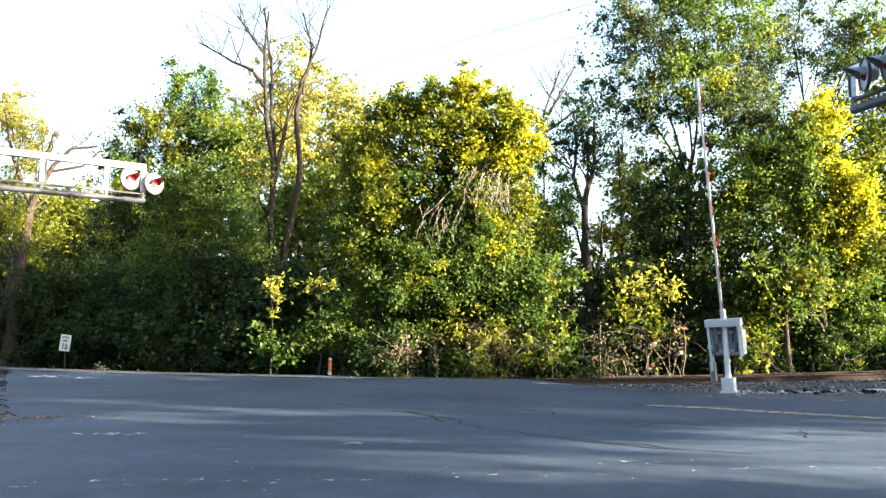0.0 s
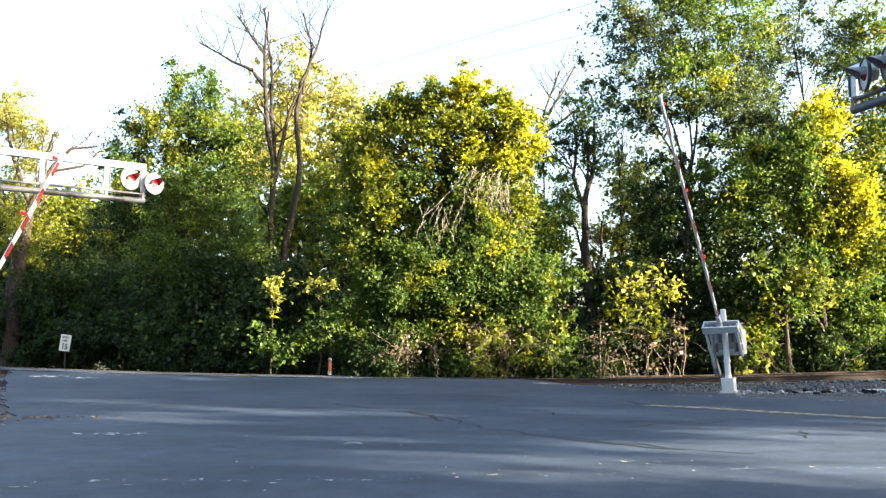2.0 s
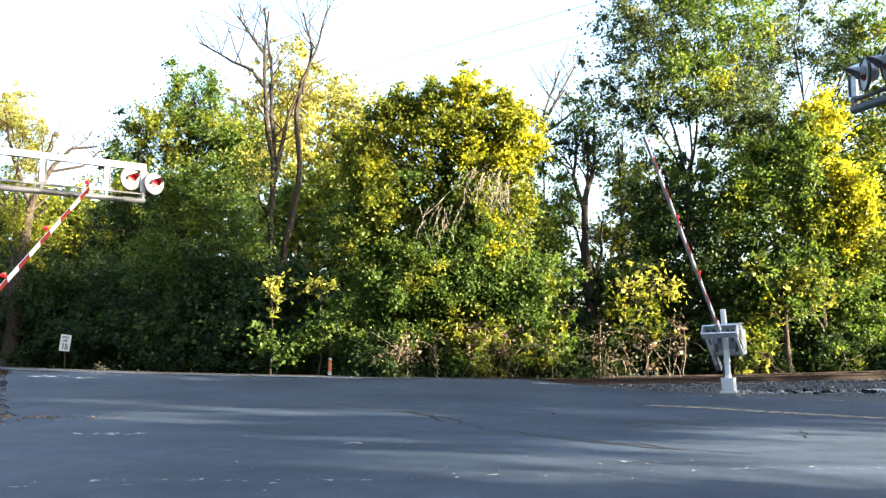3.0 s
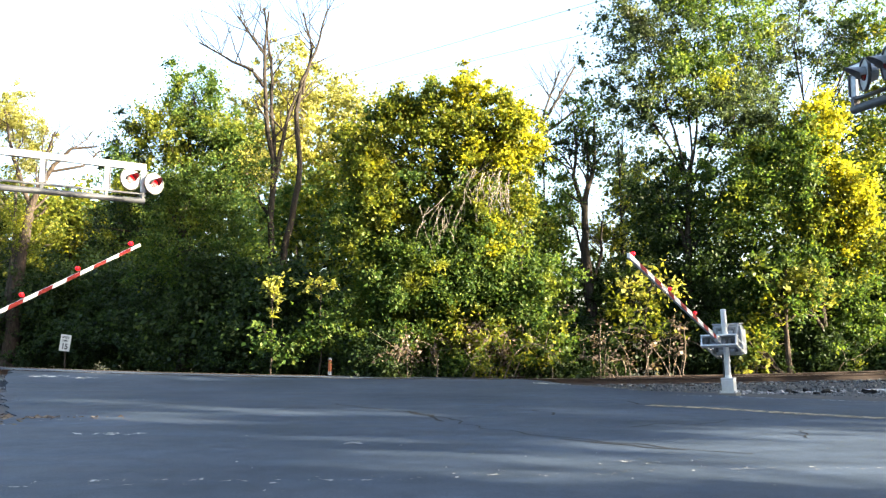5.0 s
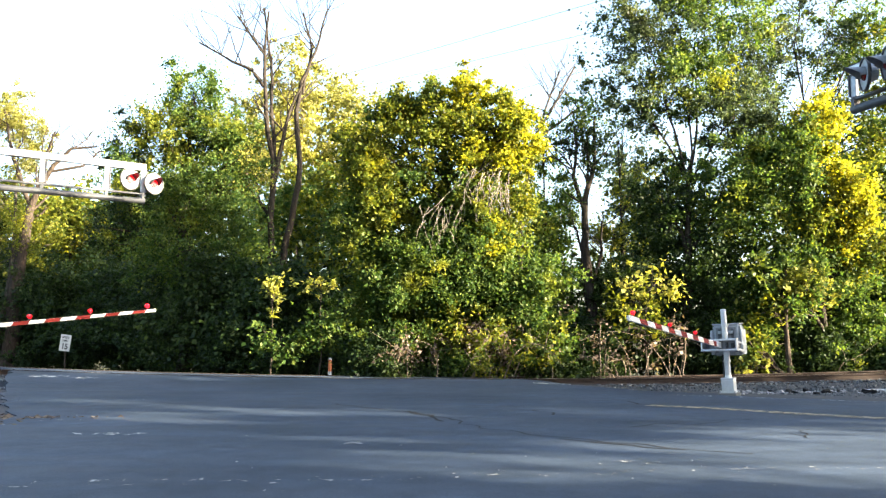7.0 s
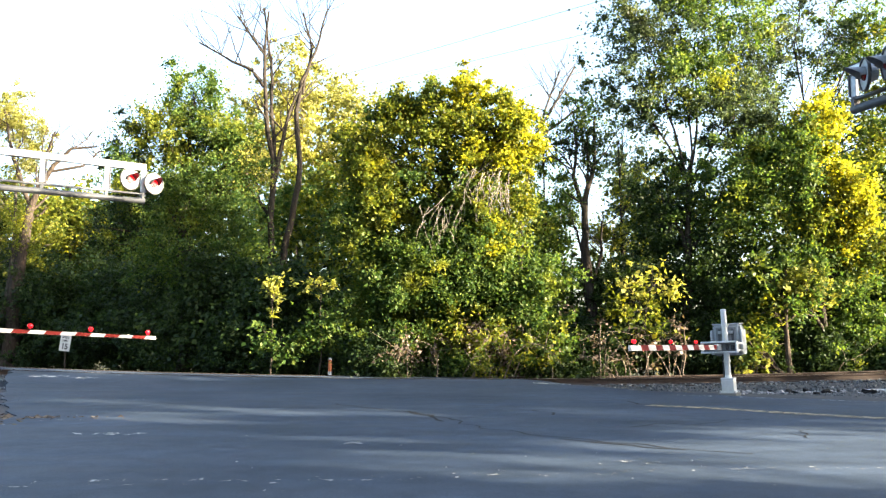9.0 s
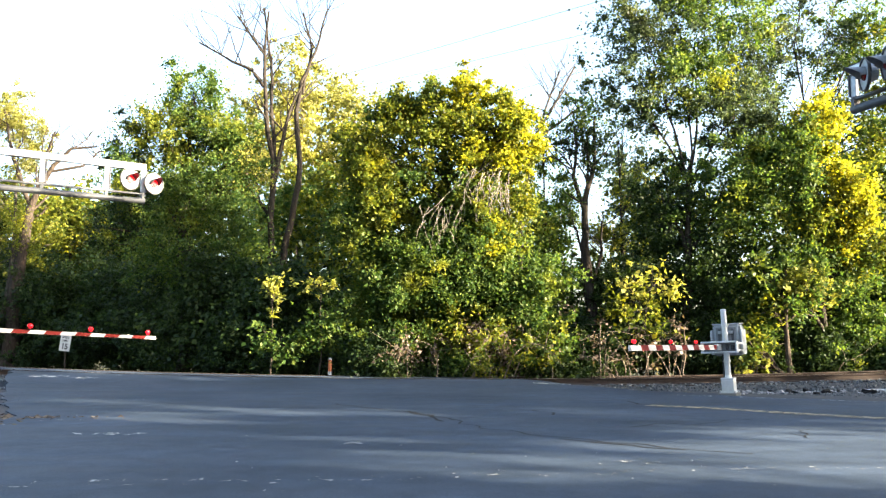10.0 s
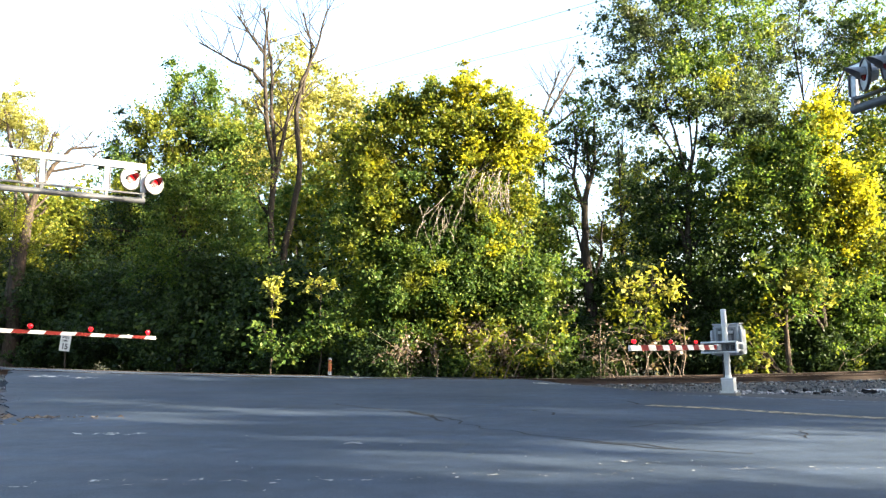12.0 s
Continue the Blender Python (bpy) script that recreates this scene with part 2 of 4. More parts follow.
def build_road():
    bm = bmesh.new()
    vs = [bm.verts.new((x, y, 0)) for x, y in ROAD_EDGE]
    bm.faces.new(vs)
    for y in list(np.arange(10, 36, 0.5)):
        bmesh.ops.bisect_plane(bm, geom=bm.verts[:] + bm.edges[:] + bm.faces[:], plane_co=(0, y, 0), plane_no=(0, 1, 0))
    for x in list(np.arange(-20, 12, 1.0)):
        bmesh.ops.bisect_plane(bm, geom=bm.verts[:] + bm.edges[:] + bm.faces[:], plane_co=(x, 0, 0), plane_no=(1, 0, 0))
    for v in bm.verts:
        v.co.z = road_height(v.co.x, v.co.y)
        if v.is_boundary:
            v.co.x += 0.3 * noise.noise((v.co.x * 1.7, v.co.y * 1.7, 3))
            v.co.y += 0.1 * noise.noise((v.co.x * 1.7, v.co.y * 1.7, 7))
    bmesh.ops.recalc_face_normals(bm, faces=bm.faces[:])
    edge = [e for e in bm.edges if e.is_boundary]
    r = bmesh.ops.extrude_edge_only(bm, edges=edge)
    for v in r["geom"]:
        if isinstance(v, bmesh.types.BMVert):
            v.co.z -= 0.5
    for f in bm.faces:
        if f.normal.z < 0 and abs(f.normal.z) > 0.5:
            f.normal_flip()
    road = part("road", bm, ASPHALT, smooth=False)
    return tagged(road, "worn grey asphalt road with cracks and faded markings", "road", kind="structure")


def strip(name, points, width, mat, lift, parent=None, jitter=0.0):
    """A thin ribbon laid on the road along a broken line."""
    bm = bmesh.new()
    fine = []
    for (x0, y0), (x1, y1) in zip(points, points[1:]):
        n = max(1, int(math.hypot(x1 - x0, y1 - y0) / 0.12))
        fine += [(x0 + (x1 - x0) * i / n, y0 + (y1 - y0) * i / n) for i in range(n)]
    fine.append(points[-1])
    prev = None
    for i, (x, y) in enumerate(fine):
        a, b = fine[max(0, i - 1)], fine[min(len(fine) - 1, i + 1)]
        t = Vector((b[0] - a[0], b[1] - a[1], 0)).normalized()
        n = Vector((-t.y, t.x, 0))
        c = Vector((x, y, 0)) + n * jitter * noise.noise((x * 2.3, y * 2.3, 1))
        w = width * (1 + (0.7 * noise.noise((x * 4, y * 4, 5)) if jitter else 0)) / 2
        pair = []
        for sgn in (1, -1):
            p = c + n * w * sgn
            pair.append(bm.verts.new((p.x, p.y, road_height(p.x, p.y) + lift)))
        if prev:
            bm.faces.new((prev[0], prev[1], pair[1], pair[0]))
        prev = pair
    bmesh.ops.recalc_face_normals(bm, faces=bm.faces[:])
    return part(name, bm, mat, parent)


def build_track():
    track = thing("railway_track", Matrix(), "rusty single railway track on wooden ties crossing the road", "railway track")
    track["kind"] = "structure"
    gauge = 1.5

    def at(u, s, z):
        p = RAIL_POINT + RAIL_DIR * u + RAIL_NORMAL * s
        return Vector((p.x, p.y, z))
    for s in (0.0, gauge):
        prof = [(-0.07, 0.08), (-0.07, 0.095), (-0.012, 0.115), (-0.012, 0.2), (-0.036, 0.212), (-0.036, 0.25),
                (0.036, 0.25), (0.036, 0.212), (0.012, 0.2), (0.012, 0.115), (0.07, 0.095), (0.07, 0.08)]
        bm = bmesh.new()
        rings = []
        for u in np.arange(-60, 61, 2.0):
            rings.append([bm.verts.new(at(u, s + a, z - 0.25 + rail_rise(u))) for a, z in prof])
        for r0, r1 in zip(rings, rings[1:]):
            for i in range(len(prof)):
                f = bm.faces.new((r0[i], r0[(i + 1) % len(prof)], r1[(i + 1) % len(prof)], r1[i]))
                f.material_index = 1 if i in (5,) else 0
        bmesh.ops.recalc_face_normals(bm, faces=bm.faces[:])
        part("rail", bm, (RUST, RAILHEAD), track)
    bm = bmesh.new()
    box(bm, (0, 0, 0), (0.23, 2.6, 0.18), bevel=0.012)
    tie = part("tie", bm, TIE, track)
    turn = math.degrees(math.atan2(RAIL_DIR.y, RAIL_DIR.x))
    first = True
    for i in range(-80, 80):
        u = i * 0.53
        c = at(u, gauge / 2, rail_rise(u) - 0.26)
        if -17.0 < u < -3.4:
            continue
        ob = tie if first else tie.copy()
        if not first:
            scene.collection.objects.link(ob)
        first = False
        ob.matrix_basis = pose(c.x, c.y, c.z + random.uniform(-0.008, 0.008), 0, 0, turn + random.uniform(-1.2, 1.2))
    # ballast bed on both sides of the crossing
    for k, (u0, u1) in enumerate(((-60, -15.4), (-4.8, 60))):
        prof = [(-3.1, -0.45), (-2.6, -0.12), (-1.6, -0.02), (-0.9, 0.05), (0.75, 0.06), (2.3, 0.05), (2.8, -0.02), (3.3, -0.12)]
        verts, faces = [], []
        us = np.arange(u0, u1 + 0.01, 0.25)
        for u in us:
            for s, z in prof:
                p = at(u, s + 0.12 * noise.noise((u * 1.3, s, 2)), z - 0.25 + rail_rise(u) + 0.03 * noise.noise((u * 2.1, s * 3, 4)) - 0.3 * (1 - smooth_step(0, 1.6, min(abs(u + 15.4), abs(u + 4.8)) + 0.5 * noise.noise((s * 2.5, u, 6)))))
                verts.append(tuple(p))
        w = len(prof)
        for i in range(len(us) - 1):
            for j in range(w - 1):
                faces.append((i * w + j, (i + 1) * w + j, (i + 1) * w + j + 1, i * w + j + 1))
        bed = raw("ballast_bed", verts, faces, BALLAST_BED, track)
        bed["kind"] = "stuff"
    # gravel shoulders between road and track
    for x0, x1, y0, y1 in ((-18.0, -4.0, 4.0, 20.4), (2.0, 30.0, 2.0, 20.4)):
        xs, ys = np.arange(x0, x1 + 0.01, 0.4), np.arange(y0, y1 + 0.01, 0.4)
        w = len(xs)
        verts = [(x, y, ground_height(x, y) + 0.012 + 0.012 * noise.noise((x * 4, y * 4, 8))) for y in ys for x in xs]
        faces = [(j * w + i, j * w + i + 1, (j + 1) * w + i + 1, (j + 1) * w + i) for j in range(len(ys) - 1) for i in range(w - 1)]
        sh = raw("gravel_shoulder", verts, faces, BALLAST_BED)
        tagged(sh, "dark grey gravel shoulder between road and track", "gravel", kind="structure")
    # loose stones on the bed and shoulders
    base = [Vector(v) for v in ((1, 0, 0), (-1, 0, 0), (0, 1, 0), (0, -1, 0), (0, 0, 1), (0, 0, -1))]
    tri = ((0, 2, 4), (2, 1, 4), (1, 3, 4), (3, 0, 4), (2, 0, 5), (1, 2, 5), (3, 1, 5), (0, 3, 5))
    verts, faces = [], []

    def stone(p, r):
        q = Euler((random.uniform(0, 6), random.uniform(0, 6), random.uniform(0, 6))).to_matrix()
        k = len(verts)
        for b in base:
            verts.append(tuple(p + q @ (b * r * random.uniform(0.6, 1.25))))
        faces.extend(tuple(k + i for i in t) for t in tri)
    for _ in range(9000):
        u = random.choice((random.uniform(-3.2, 16), random.uniform(-3.2, 14), random.uniform(-24, -17.0)))
        s = random.uniform(-2.7, 1.6)
        z = rail_rise(u) - 0.31 + 0.12 * smooth_step(-2.4, -0.7, s)
        stone(at(u, s, z + 0.02), random.uniform(0.015, 0.042))
    for _ in range(5000):  # shoulder beside the road and the corner by the other gate
        if random.random() < 0.6:
            k, d = random.uniform(0, 1) ** 1.3, random.uniform(0, 1)
            x, y = 3.5 + 9 * d, 19.4 - 6.4 * min(1, d * 1.0) + k * (1.5 + 6.5 * d)
        else:
            x, y = random.uniform(-13, -5.3), random.uniform(8, 21)
            if x > -5.6 - max(0, (y - 10.6)) * 0.46:
                continue
        stone(Vector((x, y, ground_height(x, y) + 0.012)), random.uniform(0.012, 0.036))
    st = raw("ballast_stones", verts, faces, STONE)
    tagged(st, "loose grey crushed stone ballast beside the track", "gravel", kind="stuff")


# ---- crossing gates ----
def lamp(parent, x, lit, z0, size):
    bm = bmesh.new()
    tube(bm, (0, 0, z0 - 0.01), (0, 0, z0 + 0.03), 0.014, seg=8, mat=1)
    box(bm, (0, 0, z0 + 0.06), (0.05, 0.04, 0.07), bevel=0.01, mat=1)
    for s in (1, -1):
        tube(bm, (0, s * 0.012, z0 + 0.07), (0, s * 0.028, z0 + 0.07), 0.036, 0.033, seg=16, mat=0)
        bmesh.ops.create_uvsphere(bm, u_segments=12, v_segments=6, radius=0.034,
                                  matrix=Matrix.Translation((0, s * 0.028, z0 + 0.07)) @ Matrix.Diagonal((1, 0.35, 1, 1)))
    ob = part("warning_lamp", bm, ({"steady": RED_LAMP, "flashing": RED_FLASH}[lit], BLACKPAINT), parent, "red gate arm warning lamp, " + lit)
    ob.location.x = x
    ob.scale = (size,) * 3


def gate_arm(parent, length, lamps, first_white, size, stripe):
    """Arm along +x from its pivot at the origin: carrier frame with counterweights, striped blade, lamps."""
    bm = bmesh.new()
    start = 0.5
    cuts = [length, length - first_white]
    while cuts[-1] - stripe > start + 0.1:
        cuts.append(cuts[-1] - stripe)
    cuts.append(start)

    def ring(c, slant):
        h = 0.048 - 0.008 * (c / length)
        w = 0.02
        return [bm.verts.new((c - slant, -w, -h)), bm.verts.new((c + slant, -w, h)), bm.verts.new((c + slant, w, h)), bm.verts.new((c - slant, w, -h))]
    rings = [ring(c, 0.0 if i in (0, len(cuts) - 1) else 0.035) for i, c in enumerate(cuts)]
    for i, (a, b) in enumerate(zip(rings, rings[1:])):
        for j in range(4):
            f = bm.faces.new((a[j], a[(j + 1) % 4], b[(j + 1) % 4], b[j]))
            f.material_index = (1 if i % 2 else 0) if j in (0, 2) else 2
    bm.faces.new(rings[0]).material_index = 0
    bm.faces.new(rings[-1][::-1])
    bmesh.ops.recalc_face_normals(bm, faces=bm.faces[:])
    arm = part("gate_arm", bm, (WHITE, RED, ALU), parent, "red and white striped gate arm")
    bm = bmesh.new()
    for z in (0.1, -0.1):
        box(bm, (0.5, 0, z), (0.15, 0.7, 0.034), bevel=0.008)
    for y in (0.335, -0.335):
        box(bm, (0.5, y, 0), (0.13, 0.026, 0.17), bevel=0.006)
    for s in (1, -1):
        run, mid = (1.0, 0.0) if s < 0 else (0.72, 0.14)
        box(bm, (mid - 0.02, 0.3 * s, 0.07), (run - 0.1, 0.05, 0.04), bevel=0.006)
        box(bm, (mid - 0.02, 0.3 * s, -0.07), (run - 0.1, 0.05, 0.04), bevel=0.006)
        tube(bm, (0, 0.26 * s, 0), (0, 0.35 * s, 0), 0.055, seg=14)
    box(bm, (0.62, 0, 0), (0.3, 0.075, 0.12), bevel=0.01)
    part("carrier_frame", bm, ALU, arm, "bright steel carrier frame")
    bm = bmesh.new()
    box(bm, (0.43, 0, 0), (0.02, 0.64, 0.165))
    part("bracket_web", bm, GREYPAINT, arm, "recessed grey bracket web")
    for y, w, h, z in ((-0.24, 0.07, 0.1, 0), (-0.13, 0.05, 0.06, 0.02), (0.14, 0.04, 0.12, 0), (0.25, 0.06, 0.09, -0.01)):
        bm = bmesh.new()
        box(bm, (0.47, y, z), (0.07, w, h), bevel=0.006)
        tube(bm, (0.5, y, z), (0.53, y, z), 0.018, seg=8)
        part("bracket_bolt", bm, BLACKPAINT, arm, "dark bolted bracket clamp")
    # dark plates stand for the shaded inside of the carrier's open sides
    for s in (1, -1):
        bm = bmesh.new()
        box(bm, (0.14, 0.295 * s, 0), (0.56, 0.012, 0.1))
        part("side_slot_shade", bm, PIPE, arm, "dark plate for the shaded slot between the side bars")
    bm = bmesh.new()
    box(bm, (-0.5, -0.3, 0), (0.3, 0.04, 0.07))
    box(bm, (-0.5, -0.335, 0), (0.4, 0.05, 0.13), bevel=0.015)
    box(bm, (-0.5, -0.265, 0), (0.4, 0.04, 0.13), bevel=0.015)
    part("counterweight", bm, GREYPAINT, arm, "grey cast iron counterweight")
    for pos, lit in lamps:
        lamp(arm, pos, lit, 0.045 / size, size)
    return arm


def crossing_gate(m, mast_h, pivot_h, length, lamps, first_white, label, size, stripe):
    g = thing("crossing_gate", m, label, "crossing gate", "crossing gates")
    bm = bmesh.new()
    tube(bm, (0, 0, 0.28), (0, 0, mast_h), 0.058, seg=20)
    tube(bm, (0, 0, mast_h), (0, 0, mast_h + 0.02), 0.062, 0.05, seg=20)
    for z in (pivot_h - 0.3, pivot_h + 0.42):
        tube(bm, (0, 0, z), (0, 0, z + 0.05), 0.07, seg=16)
    part("mast", bm, ALU, g, "bright aluminium mast", smooth=False)
    bm = bmesh.new()
    box(bm, (0, 0, 0.01), (0.26, 0.26, 0.04), bevel=0.006)
    box(bm, (0, 0, 0.15), (0.24, 0.24, 0.25), bevel=0.014)
    box(bm, (0, 0, 0.275), (0.255, 0.255, 0.02), bevel=0.005)
    box(bm, (0.122, 0, 0.15), (0.012, 0.17, 0.18), bevel=0.004)
    tube(bm, (0, 0, 0.28), (0, 0, 0.34), 0.072, 0.062, seg=16)
    part("junction_base", bm, ALU, g, "square aluminium junction base")
    bm = bmesh.new()
    box(bm, (0, 0, -0.135), (0.36, 0.36, 0.25), bevel=0.02)
    part("footing", bm, CONCRETE, g, "low concrete footing")
    for a in ((1, 1), (1, -1), (-1, 1), (-1, -1)):
        bm = bmesh.new()
        tube(bm, (0.145 * a[0], 0.145 * a[1], -0.02), (0.145 * a[0], 0.145 * a[1], 0.03), 0.014, seg=6)
        part("bolt", bm, GALV, g)
    # mechanism, behind the mast
    bm = bmesh.new()
    box(bm, (-0.28, 0, pivot_h + 0.14), (0.36, 0.5, 0.62), bevel=0.03)
    mech = part("mechanism_case", bm, GALV, g, "grey gate mechanism case")
    bm = bmesh.new()
    box(bm, (-0.093, 0, pivot_h + 0.15), (0.02, 0.4, 0.5), bevel=0.006)
    part("access_door", bm, GREYPAINT, mech, "darker grey access door")
    bm = bmesh.new()
    for s in (1, -1):
        box(bm, (-0.28, 0.262 * s, pivot_h + 0.2), (0.3, 0.02, 0.44), bevel=0.008)
        tube(bm, (-0.28, 0.25 * s, pivot_h), (-0.28, 0.31 * s, pivot_h), 0.075, seg=16)
    box(bm, (-0.28, 0, pivot_h + 0.465), (0.4, 0.54, 0.03), bevel=0.01)
    part("cover", bm, GALV, mech, "bolted steel cover")
    for y, z, h in ((-0.13, 0.24, 0.26), (0.13, 0.24, 0.26), (0.2, 0.0, 0.16), (-0.2, 0.0, 0.16)):
        bm = bmesh.new()
        box(bm, (-0.074, y, pivot_h + z), (0.03, 0.05, h), bevel=0.008)
        tube(bm, (-0.06, y, pivot_h + z - h / 2), (-0.05, y, pivot_h + z - h / 2), 0.02, seg=10)
        part("latch", bm, PIPE, mech, "dark steel latch bar")
    for s in (1, -1):
        bm = bmesh.new()
        box(bm, (-0.24, 0.3 * s, pivot_h + 0.1), (0.36, 0.03, 0.5), bevel=0.02)
        part("side_plate", bm, ALU, mech, "pale rounded side plate")
    for z in (pivot_h - 0.08, pivot_h + 0.3):
        bm = bmesh.new()
        box(bm, (-0.08, 0, z), (0.12, 0.3, 0.06), bevel=0.008)
        part("clamp", bm, GALV, mech)
    bm = bmesh.new()
    tube(bm, (-0.12, -0.1, 0.05), (-0.12, -0.1, pivot_h - 0.15), 0.025, seg=10)
    tube(bm, (-0.12, -0.1, pivot_h - 0.15), (-0.25, -0.06, pivot_h - 0.05), 0.025, seg=10)
    part("cable_conduit", bm, BLACKPAINT, g, "dark flexible cable conduit")
    arm = gate_arm(g, length, lamps, first_white, size, stripe)
    arm.location = (-0.0, 0, pivot_h)
    return g, arm


RIGHT_AZ, LEFT_AZ = 213.0, 37.1
PIVOT_R, PIVOT_L = (5.58, 16.67), (-10.72, 18.42)
gate_r, arm_r = crossing_gate(pose(5.77, 16.72, 0.04, 0, -2.3, 0) @ pose(0, 0, 0, 0, 0, 90 - RIGHT_AZ), 1.65, 0.9, 5.5, [(5.3, "steady"), (3.55, "flashing"), (2.1, "flashing")], 0.45,
                              "aluminium crossing gate with red and white striped arm by the track", 0.8, 0.34)
gate_l, arm_l = crossing_gate(pose(*PIVOT_L, 0.06, 0, 0, 90 - LEFT_AZ), 1.9, 1.29, 4.87, [(4.63, "steady"), (3.0, "flashing"), (1.47, "flashing")], 0.31,
                              "aluminium crossing gate with striped arm on far road shoulder", 1.4, 0.39)


def signal_head(parent, p, turn, lens=RED_FLASH, hood=BLACKPAINT):
    """Round black background with hooded red lens."""
    m = Matrix.Translation(p) @ Euler((0, 0, radians(turn))).to_matrix().to_4x4()
    bm = bmesh.new()
    r = bmesh.ops.create_cone(bm, cap_ends=True, segments=28, radius1=0.3, radius2=0.3, depth=0.02,
                              matrix=m @ Euler((radians(90), 0, 0)).to_matrix().to_4x4())
    tube(bm, m @ Vector((0, 0.01, 0)), m @ Vector((0, 0.2, 0)), 0.17, 0.12, seg=18)
    head = part("signal_head", bm, GALV, parent)
    bm = bmesh.new()
    n = 32
    rims = [[bm.verts.new(m @ Vector((k * math.cos(6.2832 * i / n), yy, k * math.sin(6.2832 * i / n)))) for i in range(n)] for k, yy in ((0.28, -0.012), (0.28, -0.035), (0.31, -0.035), (0.31, 0.02))]
    for a, b in zip(rims, rims[1:]):
        for i in range(n):
            bm.faces.new((a[i], a[(i + 1) % n], b[(i + 1) % n], b[i]))
    part("rim", bm, BLACKPAINT, head, "black rim")
    bm = bmesh.new()
    tube(bm, m @ Vector((0, -0.01, 0)), m @ Vector((0, -0.04, 0)), 0.12, 0.11, seg=20)
    part("lens", bm, lens, head, "round red lens")
    bm = bmesh.new()
    n = 14
    for k, dep in ((0.135, 0.34), (0.142, 0.34)):
        vs = []
        for i in range(n + 1):
            a = math.pi * (-0.1 + 1.2 * i / n)
            vs.append([bm.verts.new(m @ Vector((k * math.cos(a), -0.01, k * math.sin(a)))),
                       bm.verts.new(m @ Vector((k * math.cos(a), -0.01 - dep * (0.35 + 0.65 * max(0, math.sin(a))), k * math.sin(a))))])
        for a, b in zip(vs, vs[1:]):
            bm.faces.new((a[0], a[1], b[1], b[0]))
    part("hood", bm, hood, head)


def chord_edge_shade(L, z_top):
    bm = bmesh.new()
    # dark strips along the chord; the lower one stands for its shadow line
    box(bm, (L / 2, 0, z_top - 0.172), (L, 0.12, 0.014))
    box(bm, (L / 2 + 0.01, 0, z_top + 0.012), (L - 0.02, 0.12, 0.012))
    return bm


def cantilever(base, end, z_top, depth, label, heads, **looks):
    """Signal cantilever: mast, walkway truss of two square chords with uprights, pipe below, signal heads at the tip."""
    b, e = Vector((*base, 0)), Vector((*end, 0))
    d = (e - b).normalized()
    n = Vector((-d.y, d.x, 0))
    L = (e - b).length
    rot = Matrix((d, n, Vector((0, 0, 1)))).transposed().to_4x4()
    c = thing("signal_cantilever", Matrix.Translation((base[0], base[1], 0)) @ rot, label, "signal cantilever", "signal cantilevers")
    bm = bmesh.new()
    tube(bm, (0, 0, 0), (0, 0, z_top + 0.4), 0.16, 0.13, seg=20)
    part("mast", bm, ALU, c)
    bm = bmesh.new()
    box(bm, (0, 0, 0.2), (0.6, 0.6, 0.4), bevel=0.03)
    part("footing", bm, CONCRETE, c, "concrete footing")
    zb = z_top - depth
    bm = bmesh.new()
    box(bm, (L / 2, 0, z_top - 0.08), (L, 0.1, 0.17), bevel=0.012)
    part("top_chord_edge_shade", chord_edge_shade(L, z_top), PIPE, c, "dark edge strips for the shadow line under the chord")
    part("top_chord", bm, ALU, c, "bright aluminium top chord")
    bm = bmesh.new()
    box(bm, (L / 2, 0, zb + 0.28), (L, 0.12, 0.05), bevel=0.008)
    part("bottom_chord", bm, PIPE, c, "dull bottom chord")
    x = L - 0.06
    k = 0
    while x > 0.2:
        bm = bmesh.new()
        box(bm, (x, 0, (z_top - 0.16 + zb + 0.33) / 2), (0.13, 0.07, z_top - 0.16 - zb - 0.33), bevel=0.008)
        post = part("upright", bm, GALV, c)
        bm = bmesh.new()
        # thin dark strip drawn as the shadow outline of the upright
        box(bm, (x + 0.08, 0, (z_top - 0.16 + zb + 0.33) / 2), (0.03, 0.13, z_top - 0.17 - zb - 0.34), bevel=0.004)
        box(bm, (x, 0, zb + 0.2), (0.07, 0.15, 0.22), bevel=0.006)
        part("clamp", bm, PIPE, post, "dark steel clamp, and dark strip for the upright's shadow outline")
        k += 1
        x -= 0.98 if k == 1 else 1.62
    bm = bmesh.new()
    tube(bm, (0, 0, zb + 0.09), (L, 0, zb + 0.09), 0.09, 0.08, seg=18)
    part("main_pipe", bm, PIPE, c, "galvanised main pipe")
    for x, y, z, turn in heads:
        signal_head(c, Vector((x, y, z)), turn, **looks)
    return c


# ---- plants ----
def tubes_mesh(name, paths, mat, parent, seg=6):
    """Many tapered bent tubes as one mesh; a path is a list of (point, radius)."""
    verts, faces = [], []
    for path in paths:
        k0 = len(verts)
        for i, (p, r) in enumerate(path):
            a, b = path[max(0, i - 1)][0], path[min(len(path) - 1, i + 1)][0]
            t = (b - a).normalized()
            u = t.orthogonal().normalized()
            v = t.cross(u)
            for j in range(seg):
                an = 2 * math.pi * j / seg
                verts.append(tuple(p + (u * math.cos(an) + v * math.sin(an)) * r))
        for i in range(len(path) - 1):
            for j in range(seg):
                a, b = k0 + i * seg + j, k0 + i * seg + (j + 1) % seg
                faces.append((a, b, b + seg, a + seg))
    return raw(name, verts, faces, mat, parent, smooth=True)


